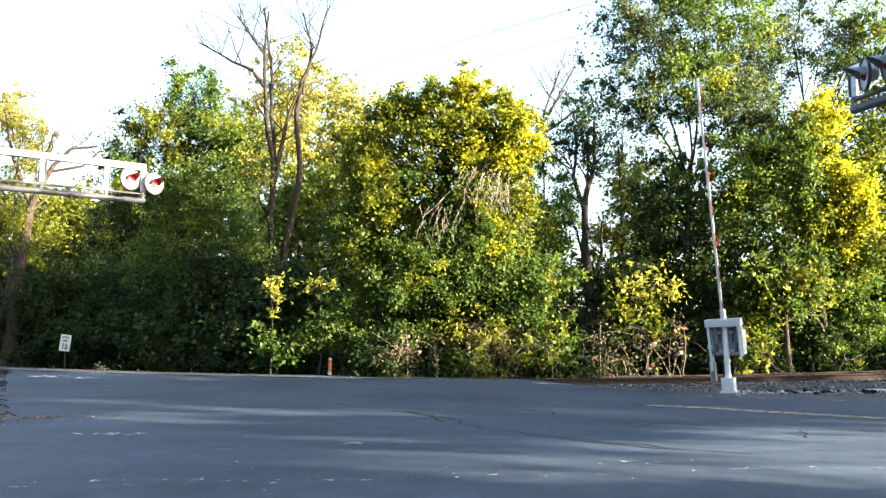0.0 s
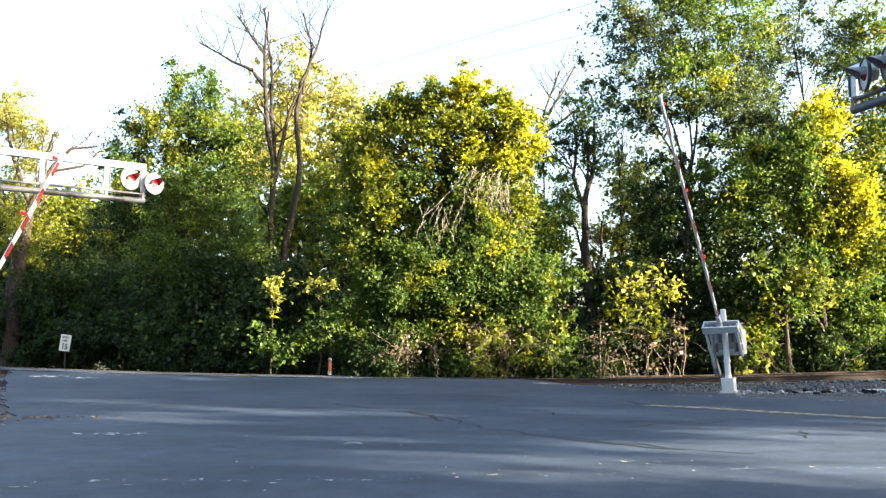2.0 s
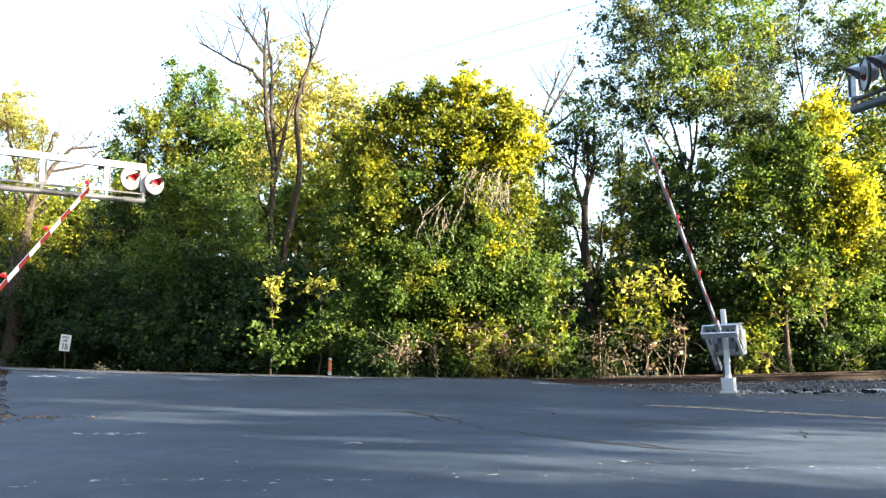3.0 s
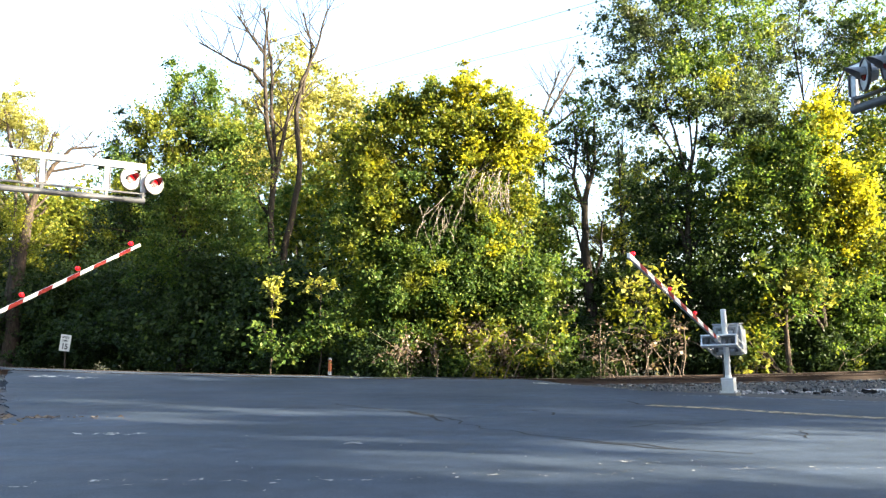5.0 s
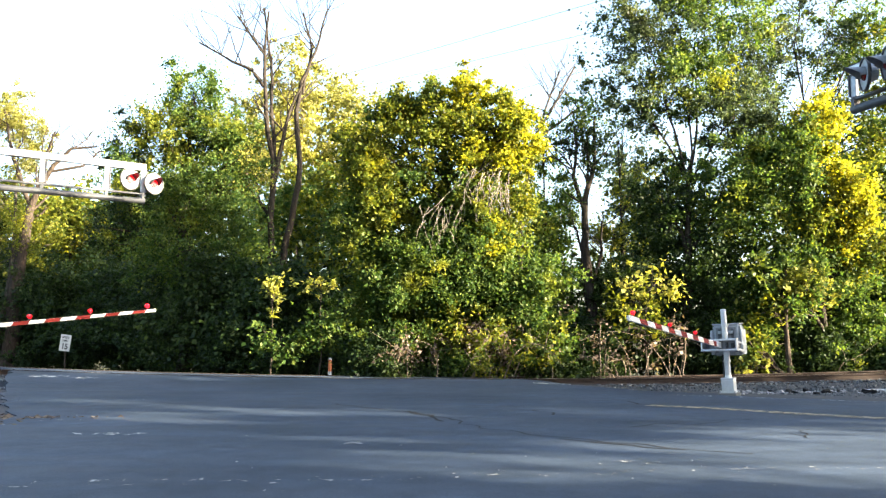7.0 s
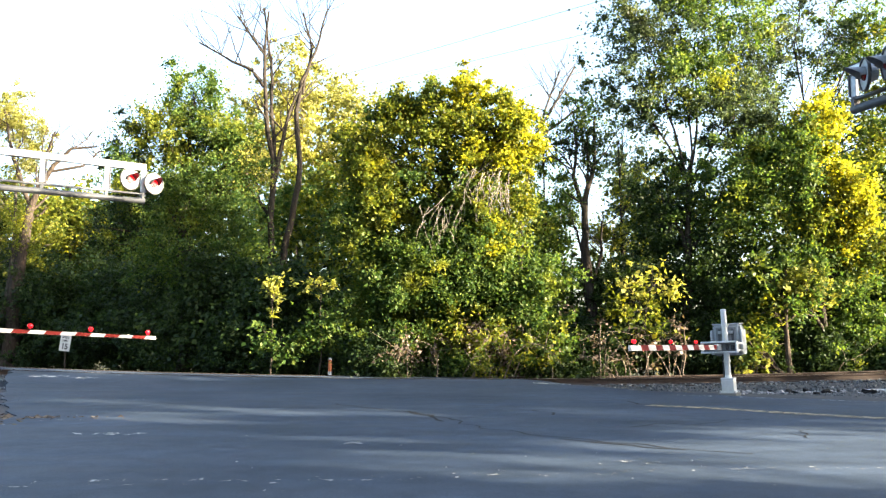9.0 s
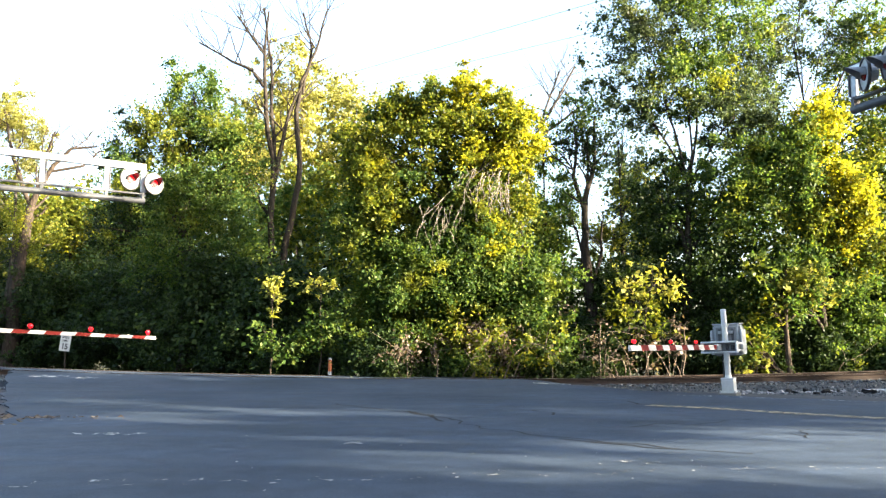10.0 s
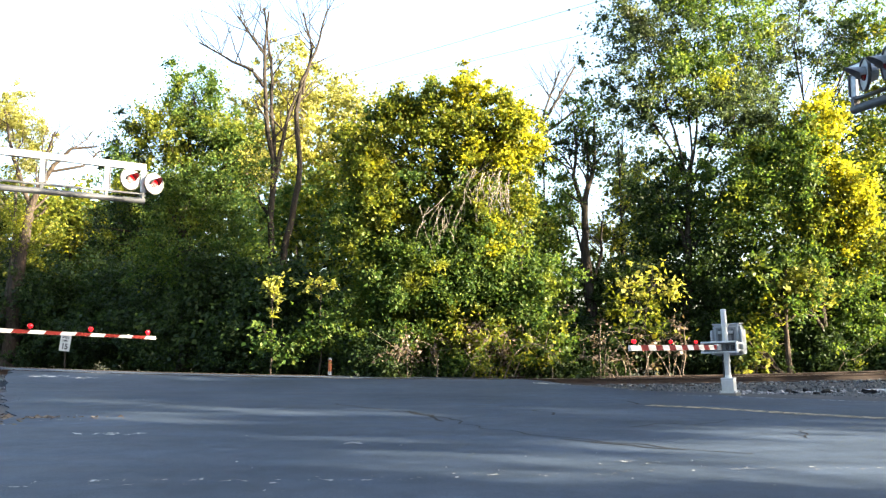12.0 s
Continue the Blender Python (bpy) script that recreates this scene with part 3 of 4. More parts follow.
def bent(a, b, r0, r1, steps, wobble, rng, sag=0.0):
    a, b = Vector(a), Vector(b)
    L = (b - a).length
    o = Vector((rng.uniform(0, 90), rng.uniform(0, 90), rng.uniform(0, 90)))
    out = []
    for i in range(steps + 1):
        t = i / steps
        w = wobble * L * math.sin(math.pi * min(1, t * 1.1)) if t < 0.9 else wobble * L * 0.3
        p = a.lerp(b, t) + Vector((noise.noise(o + Vector((t * 2.3, 0, 0))), noise.noise(o + Vector((0, t * 2.3, 0))), 0.5 * noise.noise(o + Vector((0, 0, t * 2.3))))) * w
        p.z -= sag * L * t * t
        out.append((p, r0 + (r1 - r0) * t))
    return out


def leaf_cloud(name, centres, radii, per, size, mat, parent, rng, flat=0.8):
    """Folded leaves scattered round the clump centres, as one mesh."""
    centres, radii = np.array(centres), np.array(radii)
    n = len(centres) * per
    idx = np.repeat(np.arange(len(centres)), per)
    off = rng.normal(size=(n, 3))
    off /= np.linalg.norm(off, axis=1)[:, None] + 1e-9
    off *= (np.abs(rng.normal(size=n)) * 0.62 + 0.1)[:, None] * radii[idx][:, None]
    off[:, 2] *= flat
    # each clump is a spray stretched along its own slanting axis
    axis = rng.normal(size=(len(centres), 3)) + np.array([0, 0, 0.5])
    axis /= np.linalg.norm(axis, axis=1)[:, None]
    along = np.sum(off * axis[idx], axis=1)[:, None]
    off += axis[idx] * along * rng.uniform(0.2, 1.1, len(centres))[idx][:, None]
    c = centres[idx] + off
    d = rng.normal(size=(n, 3)) + off * 0.9 / (radii[idx][:, None] + 1e-6)
    d[:, 2] -= 0.35
    d /= np.linalg.norm(d, axis=1)[:, None]
    s = np.cross(d, rng.normal(size=(n, 3)) * 0.7 + np.array([0, 0, 1.0]))
    s /= np.linalg.norm(s, axis=1)[:, None] + 1e-9
    nn = np.cross(d, s)
    ln = size * rng.uniform(0.6, 1.3, n)[:, None]
    wd = ln * rng.uniform(0.28, 0.42, n)[:, None]
    v = np.stack([c - d * ln * 0.5, c + s * wd - d * ln * 0.05 + nn * wd * 0.35, c + d * ln * 0.5 - nn * ln * 0.1, c - s * wd - d * ln * 0.05 + nn * wd * 0.35], 1).reshape(-1, 3)
    me = bpy.data.meshes.new(name)
    me.vertices.add(n * 4)
    me.vertices.foreach_set("co", v.ravel().astype(np.float32))
    me.loops.add(n * 4)
    me.loops.foreach_set("vertex_index", np.arange(n * 4, dtype=np.int32))
    me.polygons.add(n)
    me.polygons.foreach_set("loop_start", np.arange(0, n * 4, 4, dtype=np.int32))
    me.update(calc_edges=True)
    me.materials.append(mat)
    ob = new(name, me)
    ob.parent = parent
    return ob


def tree(seed, base, lobes, label, trunk=None, r=0.16, lean=(0, 0), bark=BARK_DARK, leaf=0.145, name="tree", twigs=14, category="tree", group="woods"):
    """Trunk, limbs and leafy lobes. A lobe: (x, y, z, rx, ry, rz, clumps, leaves per clump, clump radius, leaf material); x, y from the base."""
    rng = np.random.default_rng(seed)
    rnd = random.Random(seed)
    bz = ground_height(*base)
    t = thing(name, pose(base[0], base[1], bz - 0.05), label, category, group)
    more = 2.3 if leaf < 0.155 else 1.0
    leaf = leaf * 0.76 if leaf < 0.155 else leaf
    top_z = trunk or max(l[2] for l in lobes)
    stem = bent((0, 0, 0), (lean[0], lean[1], top_z), r, r * 0.25, 12, 0.06, rnd)
    stem[0] = (stem[0][0], r * 1.5)
    tubes_mesh("trunk", [stem], bark, t, 9)
    for (x, y, z, rx, ry, rz, n, per, cr, mat) in lobes:
        u = rng.normal(size=(n, 3))
        u /= np.linalg.norm(u, axis=1)[:, None]
        rad = rng.random(n) ** 0.42 * rng.choice([0.95, 1.0, 1.15, 1.38], n)
        cen = np.array([x, y, z]) + u * rad[:, None] * np.array([rx, ry, rz])
        cen[:, 2] = np.maximum(cen[:, 2], 0.15)
        cr_each = cr * rng.uniform(0.45, 1.35, n) * np.where(rad > 1.1, 0.65, 1.0)
        leaf_cloud("crown", cen, cr_each, int(per * more), leaf, mat, t, rng)
        h = max(0.3, min(top_z * 0.92, z - rz * 0.75 - 0.2 * math.hypot(x, y)))
        k = min(11, max(0, int(h / top_z * 12)))
        p0 = stem[k][0]
        lim = bent(p0, (x, y, z + rz * 0.3), stem[k][1] * 0.65, 0.02, 7, 0.07, rnd)
        twig = []
        for j in range(min(twigs, n)):
            q = lim[rnd.randint(2, 6)]
            twig.append(bent(q[0], cen[j], q[1] * 0.5, 0.006, 4, 0.1, rnd))
        tubes_mesh("limb", [lim], bark, t, 6)
        if twig:
            tubes_mesh("twig", twig, bark, t, 5)["kind"] = "stuff"
    return t


def bare_tree(seed, base, stems, label, bark=BARK, twigs=10, droop=0.0):
    """Leafless tree: stems are lists of points from the base, twigs fork off them."""
    rnd = random.Random(seed)
    bz = ground_height(*base)
    t = thing("bare_tree", pose(base[0], base[1], bz - 0.05), label, "tree", "woods")
    for si, (pts, r0) in enumerate(stems):
        path, small = [], []
        P = [Vector(p) for p in pts]
        for i in range(len(P) - 1):
            seg = bent(P[i], P[i + 1], r0 * (1 - i / len(P)), r0 * (1 - (i + 1) / len(P)) + 0.01, 6, 0.045, rnd)
            path += seg if i == 0 else seg[1:]
        tubes_mesh("limb" if si else "trunk", [path], bark, t, 8)
        for j in range(twigs):
            k = rnd.randint(len(path) // 2, len(path) - 2)
            p, rr = path[k]
            d = Vector((rnd.uniform(-1, 1), rnd.uniform(-1, 1), rnd.uniform(0.3, 1.3))).normalized()
            L = rnd.uniform(0.8, 2.4)
            b = bent(p, p + d * L, rr * 0.5, 0.008, 6, 0.12, rnd, droop)
            small.append(b)
            for _ in range(3):
                q = b[rnd.randint(2, 5)]
                d2 = (d + Vector((rnd.uniform(-1, 1), rnd.uniform(-1, 1), rnd.uniform(-0.3, 1)))).normalized()
                small.append(bent(q[0], q[0] + d2 * L * rnd.uniform(0.3, 0.6), q[1] * 0.6, 0.005, 4, 0.12, rnd, droop))
        tubes_mesh("branchwork", small, bark, t, 5)["kind"] = "stuff"
    return t


def bramble(seed, base, width, height, n, label, leaves=0, mat=None, depth=0.8, leaf=0.12):
    """A tangle of dry arching canes, some with leaves."""
    rng = np.random.default_rng(seed)
    rnd = random.Random(seed)
    bz = ground_height(*base)
    t = thing("bramble", pose(base[0], base[1], bz - 0.03), label, "shrub", "undergrowth")
    cen = []
    for _ in range(n):
        x, y = rnd.uniform(-width / 2, width / 2), rnd.uniform(-depth, depth)
        h = height * rnd.uniform(0.35, 1.0)
        dx, dy = rnd.gauss(0, 0.6) * h * 0.7, rnd.gauss(-0.2, 0.5) * h * 0.5
        a, m, b = Vector((x, y, 0)), Vector((x + dx * 0.4, y + dy * 0.4, h)), Vector((x + dx * 1.3, y + dy * 1.2, h * rnd.uniform(0.2, 0.95)))
        path = []
        r0 = rnd.uniform(0.008, 0.022)
        for i in range(10):
            s = i / 9
            p = a.lerp(m, s).lerp(m.lerp(b, s), s)
            p += Vector((noise.noise(p * 2.1), noise.noise(p * 2.1 + Vector((9, 0, 0))), 0)) * 0.12
            path.append((p, r0 * (1 - 0.75 * s)))
        cane = [path]
        if rnd.random() < 0.7:
            q = path[rnd.randint(3, 7)][0]
            cane.append(bent(q, q + Vector((rnd.gauss(0, 0.4), rnd.gauss(0, 0.3), rnd.uniform(-0.1, 0.6))), r0 * 0.6, 0.004, 5, 0.2, rnd))
        tubes_mesh("cane", cane, TWIG, t, 5)
        cen.append(path[rnd.randint(3, 9)][0][:])
    if leaves:
        leaf_cloud("foliage", cen, np.full(len(cen), 0.3), leaves, leaf, mat, t, rng)
    return t


def thicket(seed, x0, x1, y0, y1, z0, z1, n, per, cr, leaf, mat, label):
    """Uncountable leafage between the trees."""
    rng = np.random.default_rng(seed)
    cen = np.stack([rng.uniform(x0, x1, n), rng.uniform(y0, y1, n), z0 + (z1 - z0) * rng.random(n) ** 1.2], 1)
    cen[:, 2] *= 1 + 0.25 * np.sin(cen[:, 0] * 0.9 + seed) + 0.12 * np.sin(cen[:, 0] * 2.3)
    cen[:, 2] = np.maximum(cen[:, 2], 0.2)
    ob = leaf_cloud("thicket", cen, cr * rng.uniform(0.6, 1.4, n), per, leaf, mat, None, rng)
    return tagged(ob, label, "undergrowth", kind="stuff")


# ---- place ----
build_ground()
road = build_road()
build_track()
cantilever((-13.9, 19.2), (-8.46, 22.9), 6.08, 1.13, "bright aluminium signal cantilever reaching over the road",
           [(6.13, -0.12, 5.6, 20), (6.78, -0.12, 5.54, 20)])

# D holds shade in its colour; used low down and inside the woods
D, G, T, Y, C, P, B, L = LEAF_SHADED, LEAF_GREEN, LEAF_TURN, LEAF_SUN_YELLOW, LEAF_COOL, LEAF_PALE, LEAF_DRY, LEAF_LIGHT
# the broad tree beyond the crossing; yellow lobes colour in its sunlit side
broad = tree(1, (0.3, 25.4), [
    (0.6, -0.1, 7.1, 1.7, 1.0, 0.8, 60, 70, 0.38, T),
    (-1.6, 0, 7.2, 1.5, 1.5, 1.7, 64, 54, 0.4, T), (-0.3, -0.2, 8.4, 1.3, 1.2, 1.0, 40, 56, 0.34, T), (1.2, -0.3, 8.1, 1.3, 1.0, 1.0, 50, 62, 0.32, T), (1.9, -0.5, 7.7, 1.0, 0.8, 0.9, 34, 60, 0.28, Y),
    (0.4, -0.7, 8.9, 0.9, 0.6, 0.6, 22, 60, 0.28, Y), (-1.7, 0, 8.5, 0.8, 0.8, 0.7, 20, 60, 0.32, T), (-0.6, -0.2, 9.2, 0.4, 0.3, 0.7, 12, 30, 0.2, T), (0.5, -0.4, 9.4, 0.4, 0.3, 0.7, 12, 30, 0.2, Y), (1.4, -0.3, 9.0, 0.45, 0.3, 0.7, 12, 30, 0.2, Y),
    (2.3, -0.2, 8.4, 0.45, 0.3, 0.6, 12, 30, 0.2, Y), (-1.9, 0, 8.9, 0.45, 0.3, 0.6, 12, 30, 0.2, G), (-2.6, 0, 8.0, 0.5, 0.3, 0.6, 14, 30, 0.22, G), (1.0, -1.1, 6.6, 1.0, 0.4, 0.9, 12, 50, 0.26, Y), (0.0, 0.2, 5.6, 2.2, 1.6, 1.5, 110, 70, 0.42, G), (1.8, -0.5, 5.9, 0.9, 0.8, 1.3, 34, 60, 0.34, T), (1.3, -0.8, 4.6, 0.5, 0.5, 0.5, 12, 60, 0.28, Y),
    (-2.2, 0.2, 4.6, 1.3, 1.3, 1.7, 80, 60, 0.42, G), (0.0, -0.5, 3.4, 2.4, 1.4, 1.2, 120, 70, 0.4, G), (2.2, -0.6, 3.0, 1.3, 1.0, 1.4, 80, 64, 0.36, G), (-1.6, -0.3, 2.0, 1.6, 1.2, 1.3, 80, 60, 0.4, G), (-2.1, 0, 8.7, 0.7, 0.5, 0.5, 18, 36, 0.28, T),
    (0.6, -0.7, 1.5, 2.0, 0.9, 0.9, 60, 70, 0.36, T), (-0.9, -0.4, 9.0, 0.5, 0.5, 0.5, 9, 60, 0.3, G), (-2.4, 0, 6.4, 0.9, 1.2, 1.4, 50, 60, 0.4, T), (-2.9, 0.1, 7.2, 0.7, 0.8, 1.0, 30, 50, 0.32, T), (-3.0, 0.2, 5.0, 0.8, 0.8, 1.2, 34, 50, 0.36, G), (-2.7, 0, 2.6, 0.9, 0.7, 1.2, 34, 50, 0.34, G), (1.0, -1.1, 1.2, 1.6, 0.5, 0.7, 24, 50, 0.3, B)],
    "broad leafy tree, leaves turning yellow, sunlit side coloured in yellow, overgrown with vines", r=0.17, trunk=8.5, leaf=0.15)
rnd = random.Random(77)
for x0, x1, z0, z1, n in ((0.3, 1.7, 5.5, 6.5, 60), (-1.0, 0.4, 4.6, 5.4, 20)):
    for _ in range(n):
        a = Vector((rnd.uniform(x0, x1), rnd.uniform(-1.75, -1.45), rnd.uniform(z0, z1)))
        b = a + Vector((rnd.uniform(-0.35, 0.25), rnd.uniform(-0.1, 0.05), rnd.uniform(-0.85, -0.3)))
        tubes_mesh("dead_twig", [bent(a, b, rnd.uniform(0.006, 0.013), 0.003, 6, 0.16, rnd)], TWIG_PALE, broad, 5)
tubes_mesh("dead_branch", [bent((1.5, -0.6, 7.2), (-0.9, -1.6, 5.0), 0.028, 0.01, 10, 0.1, rnd)], TWIG_PALE, broad, 6)
# darker tree beside it
tree(2, (-9.6, 30.5), [
    (0.1, 0, 10.2, 1.2, 1.3, 1.7, 46, 90, 0.5, G), (-1.2, 0, 8.9, 1.2, 1.3, 1.3, 40, 90, 0.5, T), (1.3, 0, 8.9, 1.2, 1.3, 1.3, 40, 90, 0.5, G), (-1.2, 0.2, 7.0, 1.9, 1.6, 1.6, 55, 90, 0.6, G), (1.2, 0, 6.6, 1.8, 1.6, 1.8, 55, 90, 0.6, G),
    (-2.4, 0.2, 8.2, 0.9, 0.9, 1.6, 30, 50, 0.4, C), (2.1, 0.2, 8.2, 0.8, 0.9, 1.4, 22, 20, 0.45, L), (-2.6, 0, 5.8, 1.0, 1.0, 1.2, 34, 60, 0.45, D),
    (0.2, -0.2, 4.8, 2.6, 1.8, 1.6, 70, 80, 0.6, G)], "dark green tree with a feathery broken top", r=0.2, trunk=10)
# bushes along the far road side, their shade put into the leaf colour
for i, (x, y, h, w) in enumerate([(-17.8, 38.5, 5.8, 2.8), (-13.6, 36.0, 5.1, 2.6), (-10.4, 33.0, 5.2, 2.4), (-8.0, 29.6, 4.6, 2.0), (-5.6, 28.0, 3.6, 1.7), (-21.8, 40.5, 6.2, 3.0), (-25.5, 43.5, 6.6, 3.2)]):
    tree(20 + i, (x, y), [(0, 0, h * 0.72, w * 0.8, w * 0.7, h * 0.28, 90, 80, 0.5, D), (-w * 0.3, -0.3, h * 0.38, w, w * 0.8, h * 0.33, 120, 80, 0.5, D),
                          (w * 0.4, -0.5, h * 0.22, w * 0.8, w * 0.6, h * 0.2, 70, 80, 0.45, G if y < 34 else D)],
         "dense green bush on the road verge, darkened for shade", r=0.09, name="bush", category="bush", group="verge bushes", twigs=6, leaf=0.16)
# twin leafless tree
bare_tree(3, (-6.6, 31.5), [
    ([(0, 0, 0), (-0.08, 0, 4.6), (-0.02, 0, 7.9), (-0.4, 0, 10.5), (-0.5, 0, 12.8), (-0.38, 0, 14.6)], 0.16),
    ([(0.3, 0, 0), (0.45, 0, 5.0), (0.95, 0, 7.6), (0.82, 0, 10.5), (0.98, 0, 11.7), (1.55, 0, 13.0), (1.95, 0, 14.6)], 0.15),
    ([(-0.02, 0, 7.6), (0.2, 0, 8.8), (0.55, -0.1, 10.4), (1.05, -0.1, 11.6)], 0.11),
    ([(0.0, 0.1, 8.4), (-0.2, 0.1, 10.6), (-0.25, 0.1, 12.6), (-0.6, 0.1, 14.8)], 0.09),
    ([(-0.5, 0, 11.5), (-1.0, 0.1, 12.2), (-1.85, 0.2, 12.6), (-3.2, 0.2, 13.4)], 0.085),
    ([(-0.55, 0, 12.9), (-1.0, 0, 13.5), (-1.6, 0, 14.4)], 0.06),
    ([(1.05, 0, 11.2), (1.35, 0.1, 13.0), (1.0, 0.1, 14.6)], 0.06),
    ([(-0.1, 0, 6.2), (-1.1, 0.2, 7.6), (-1.6, 0.2, 8.8)], 0.07)], "tall bare twin-trunked tree", bark=BARK_WEATHERED, twigs=9)
# pale sunlit trees far behind
for i, (x, y, h) in enumerate([(-11.0, 47, 18.4), (-8.2, 46, 20.0), (-5.2, 48, 18.4), (-15.5, 50, 14), (-9.6, 52, 20), (-12.6, 49, 15.5), (-6.8, 50, 20.0), (-4.0, 46, 14.5)]):
    tree(40 + i, (x, y), [(0, 0, h - 2.6, 1.6, 1.4, 2.6, 60, 50, 0.5, P), (-0.9, 0, h - 6.0, 2.0, 1.7, 2.4, 70, 50, 0.55, P), (0.8, 0, h - 9.5, 2.4, 1.8, 2.4, 60, 60, 0.6, T)],
         "slender pale yellow tree in full sun", r=0.18, bark=BARK, leaf=0.2)
tree(50, (-20.6, 38.5), [(-0.4, 0, 12.4, 1.0, 1.0, 1.6, 70, 40, 0.45, P), (0.9, 0, 11.0, 0.9, 0.9, 1.6, 60, 40, 0.45, P), (-0.6, 0, 8.8, 1.4, 1.2, 1.4, 44, 40, 0.5, T), (0.6, 0, 6.5, 1.9, 1.2, 1.3, 40, 50, 0.6, T)],
     "tall thin tree with sparse yellow leaves", r=0.14, bark=BARK, trunk=12.5, lean=(0.3, 0))
bare_tree(51, (-20.0, 38.0), [
    ([(0, 0, 0), (0.2, 0, 4.4), (0.55, 0, 7.6), (1.0, 0, 8.9)], 0.4), ([(0.9, 0, 8.6), (1.6, 0, 9.9), (2.4, 0, 10.7), (3.6, 0, 10.8)], 0.13),
    ([(0.8, 0, 8.4), (1.0, 0.1, 10.0), (1.5, 0.2, 11.6)], 0.1), ([(0.6, 0, 8.0), (-0.3, 0, 10.2), (-0.9, 0, 12.6)], 0.12), ([(1.5, 0, 9.6), (2.9, 0.2, 9.9), (3.6, 0.2, 10.6), (4.8, 0.2, 10.7)], 0.07)],
          "stout forked tree with bare crooked limbs", twigs=6, bark=BARK_LIMB)
# thin tree between
tree(4, (5.1, 29), [(-0.4, 0, 9.4, 0.9, 0.8, 1.0, 22, 34, 0.4, G), (0.2, 0, 8.2, 1.0, 0.8, 0.9, 26, 40, 0.42, D), (-0.7, 0, 6.0, 0.7, 0.8, 1.2, 24, 34, 0.4, G), (0.9, 0.2, 3.4, 1.2, 1.0, 0.8, 40, 60, 0.45, D), (-0.7, 0.2, 2.6, 0.8, 0.8, 1.2, 30, 50, 0.4, G)],
     "thin dark tree with sparse leaves", r=0.1, trunk=9.0, lean=(0.2, 0))
bare_tree(53, (5.1, 28.7), [([(0, 0, 0), (0.12, 0, 2.6), (-0.1, 0, 4.8), (-0.05, 0, 6.4), (0.3, 0, 7.6), (0.35, 0, 9.4)], 0.2), ([(-0.08, 0, 6.0), (-0.45, 0, 7.2), (-0.3, 0, 8.6)], 0.09), ([(0.1, 0, 3.2), (0.5, 0.1, 4.4), (0.55, 0.1, 5.6)], 0.07)],
          "dark wavy forked trunk with few twigs", bark=BARK_DARK, twigs=6)
bare_tree(52, (2.8, 30), [([(0, 0, 0), (0.1, 0, 6), (0.6, 0, 9), (2.2, 0, 11.8)], 0.1), ([(0.5, 0, 8.6), (1.6, 0, 11.6)], 0.05), ([(0.7, 0, 9.0), (2.6, 0, 10.4)], 0.05)], "bare saplings behind the broad tree", twigs=7)
# big tree by the track
tree(5, (7.6, 26), [
    (-0.9, 0, 11.6, 1.8, 1.6, 1.8, 60, 60, 0.55, C), (1.2, 0, 12.0, 1.9, 1.6, 1.8, 90, 50, 0.5, G), (-1.4, 0, 9.2, 1.3, 1.3, 1.2, 40, 50, 0.5, C), (0.6, 0.1, 9.6, 1.7, 1.4, 1.2, 64, 50, 0.5, G),
    (2.0, -0.2, 8.2, 1.7, 1.5, 1.6, 60, 60, 0.5, C), (1.8, -0.3, 5.8, 1.8, 1.4, 1.5, 64, 85, 0.55, G), (-0.5, 0.2, 5.4, 1.0, 1.0, 1.6, 44, 80, 0.5, D), (0.4, 0, 3.4, 1.8, 1.3, 1.4, 60, 85, 0.5, D)],
    "tall leafy tree beside the track", r=0.2, trunk=6.8, twigs=10, lean=(0.3, 0))
# Y lobes put the sun on this tree into its leaf colour
tree(6, (11.6, 25), [
    (0.1, -0.3, 7.7, 0.6, 0.7, 1.3, 34, 70, 0.34, Y), (-0.8, -0.3, 6.6, 1.0, 0.9, 1.5, 60, 70, 0.38, G), (0.7, -0.5, 5.9, 0.6, 0.7, 1.0, 40, 70, 0.34, Y), (-0.3, -0.4, 5.0, 0.9, 0.7, 0.7, 30, 70, 0.34, T), (0.2, 0, 3.8, 1.6, 1.2, 1.4, 50, 75, 0.5, G),
    (1.0, -0.6, 5.2, 0.55, 0.6, 0.8, 44, 60, 0.3, Y), (0.5, -0.6, 4.1, 0.4, 0.5, 0.6, 16, 50, 0.28, Y), (1.6, -0.3, 4.4, 0.9, 0.8, 1.6, 40, 50, 0.36, T), (-1.2, -0.5, 2.9, 1.2, 1.0, 0.9, 60, 60, 0.36, G)], "young tree with bright yellow leaves, sunlight put into their colour", r=0.12, trunk=8.5)
tree(7, (13.0, 28.5), [(2.3, 0, 12.2, 1.6, 1.2, 2.0, 56, 50, 0.5, G), (2.8, 0, 9.2, 1.4, 1.2, 1.6, 46, 55, 0.5, T), (0, 0, 13.2, 2.2, 1.6, 2.2, 56, 50, 0.55, C), (-1.8, 0, 11.2, 1.6, 1.4, 1.6, 70, 50, 0.5, C), (1.2, 0, 9.6, 1.8, 1.4, 1.8, 40, 55, 0.6, G), (0.5, 0, 6.4, 2.2, 1.5, 2.0, 80, 70, 0.5, G), (0.8, 0, 3.2, 2.2, 1.5, 2.0, 80, 70, 0.5, G)],
     "tall tree with thin grey-green crown", r=0.2, trunk=7.5, lean=(-0.3, 0))
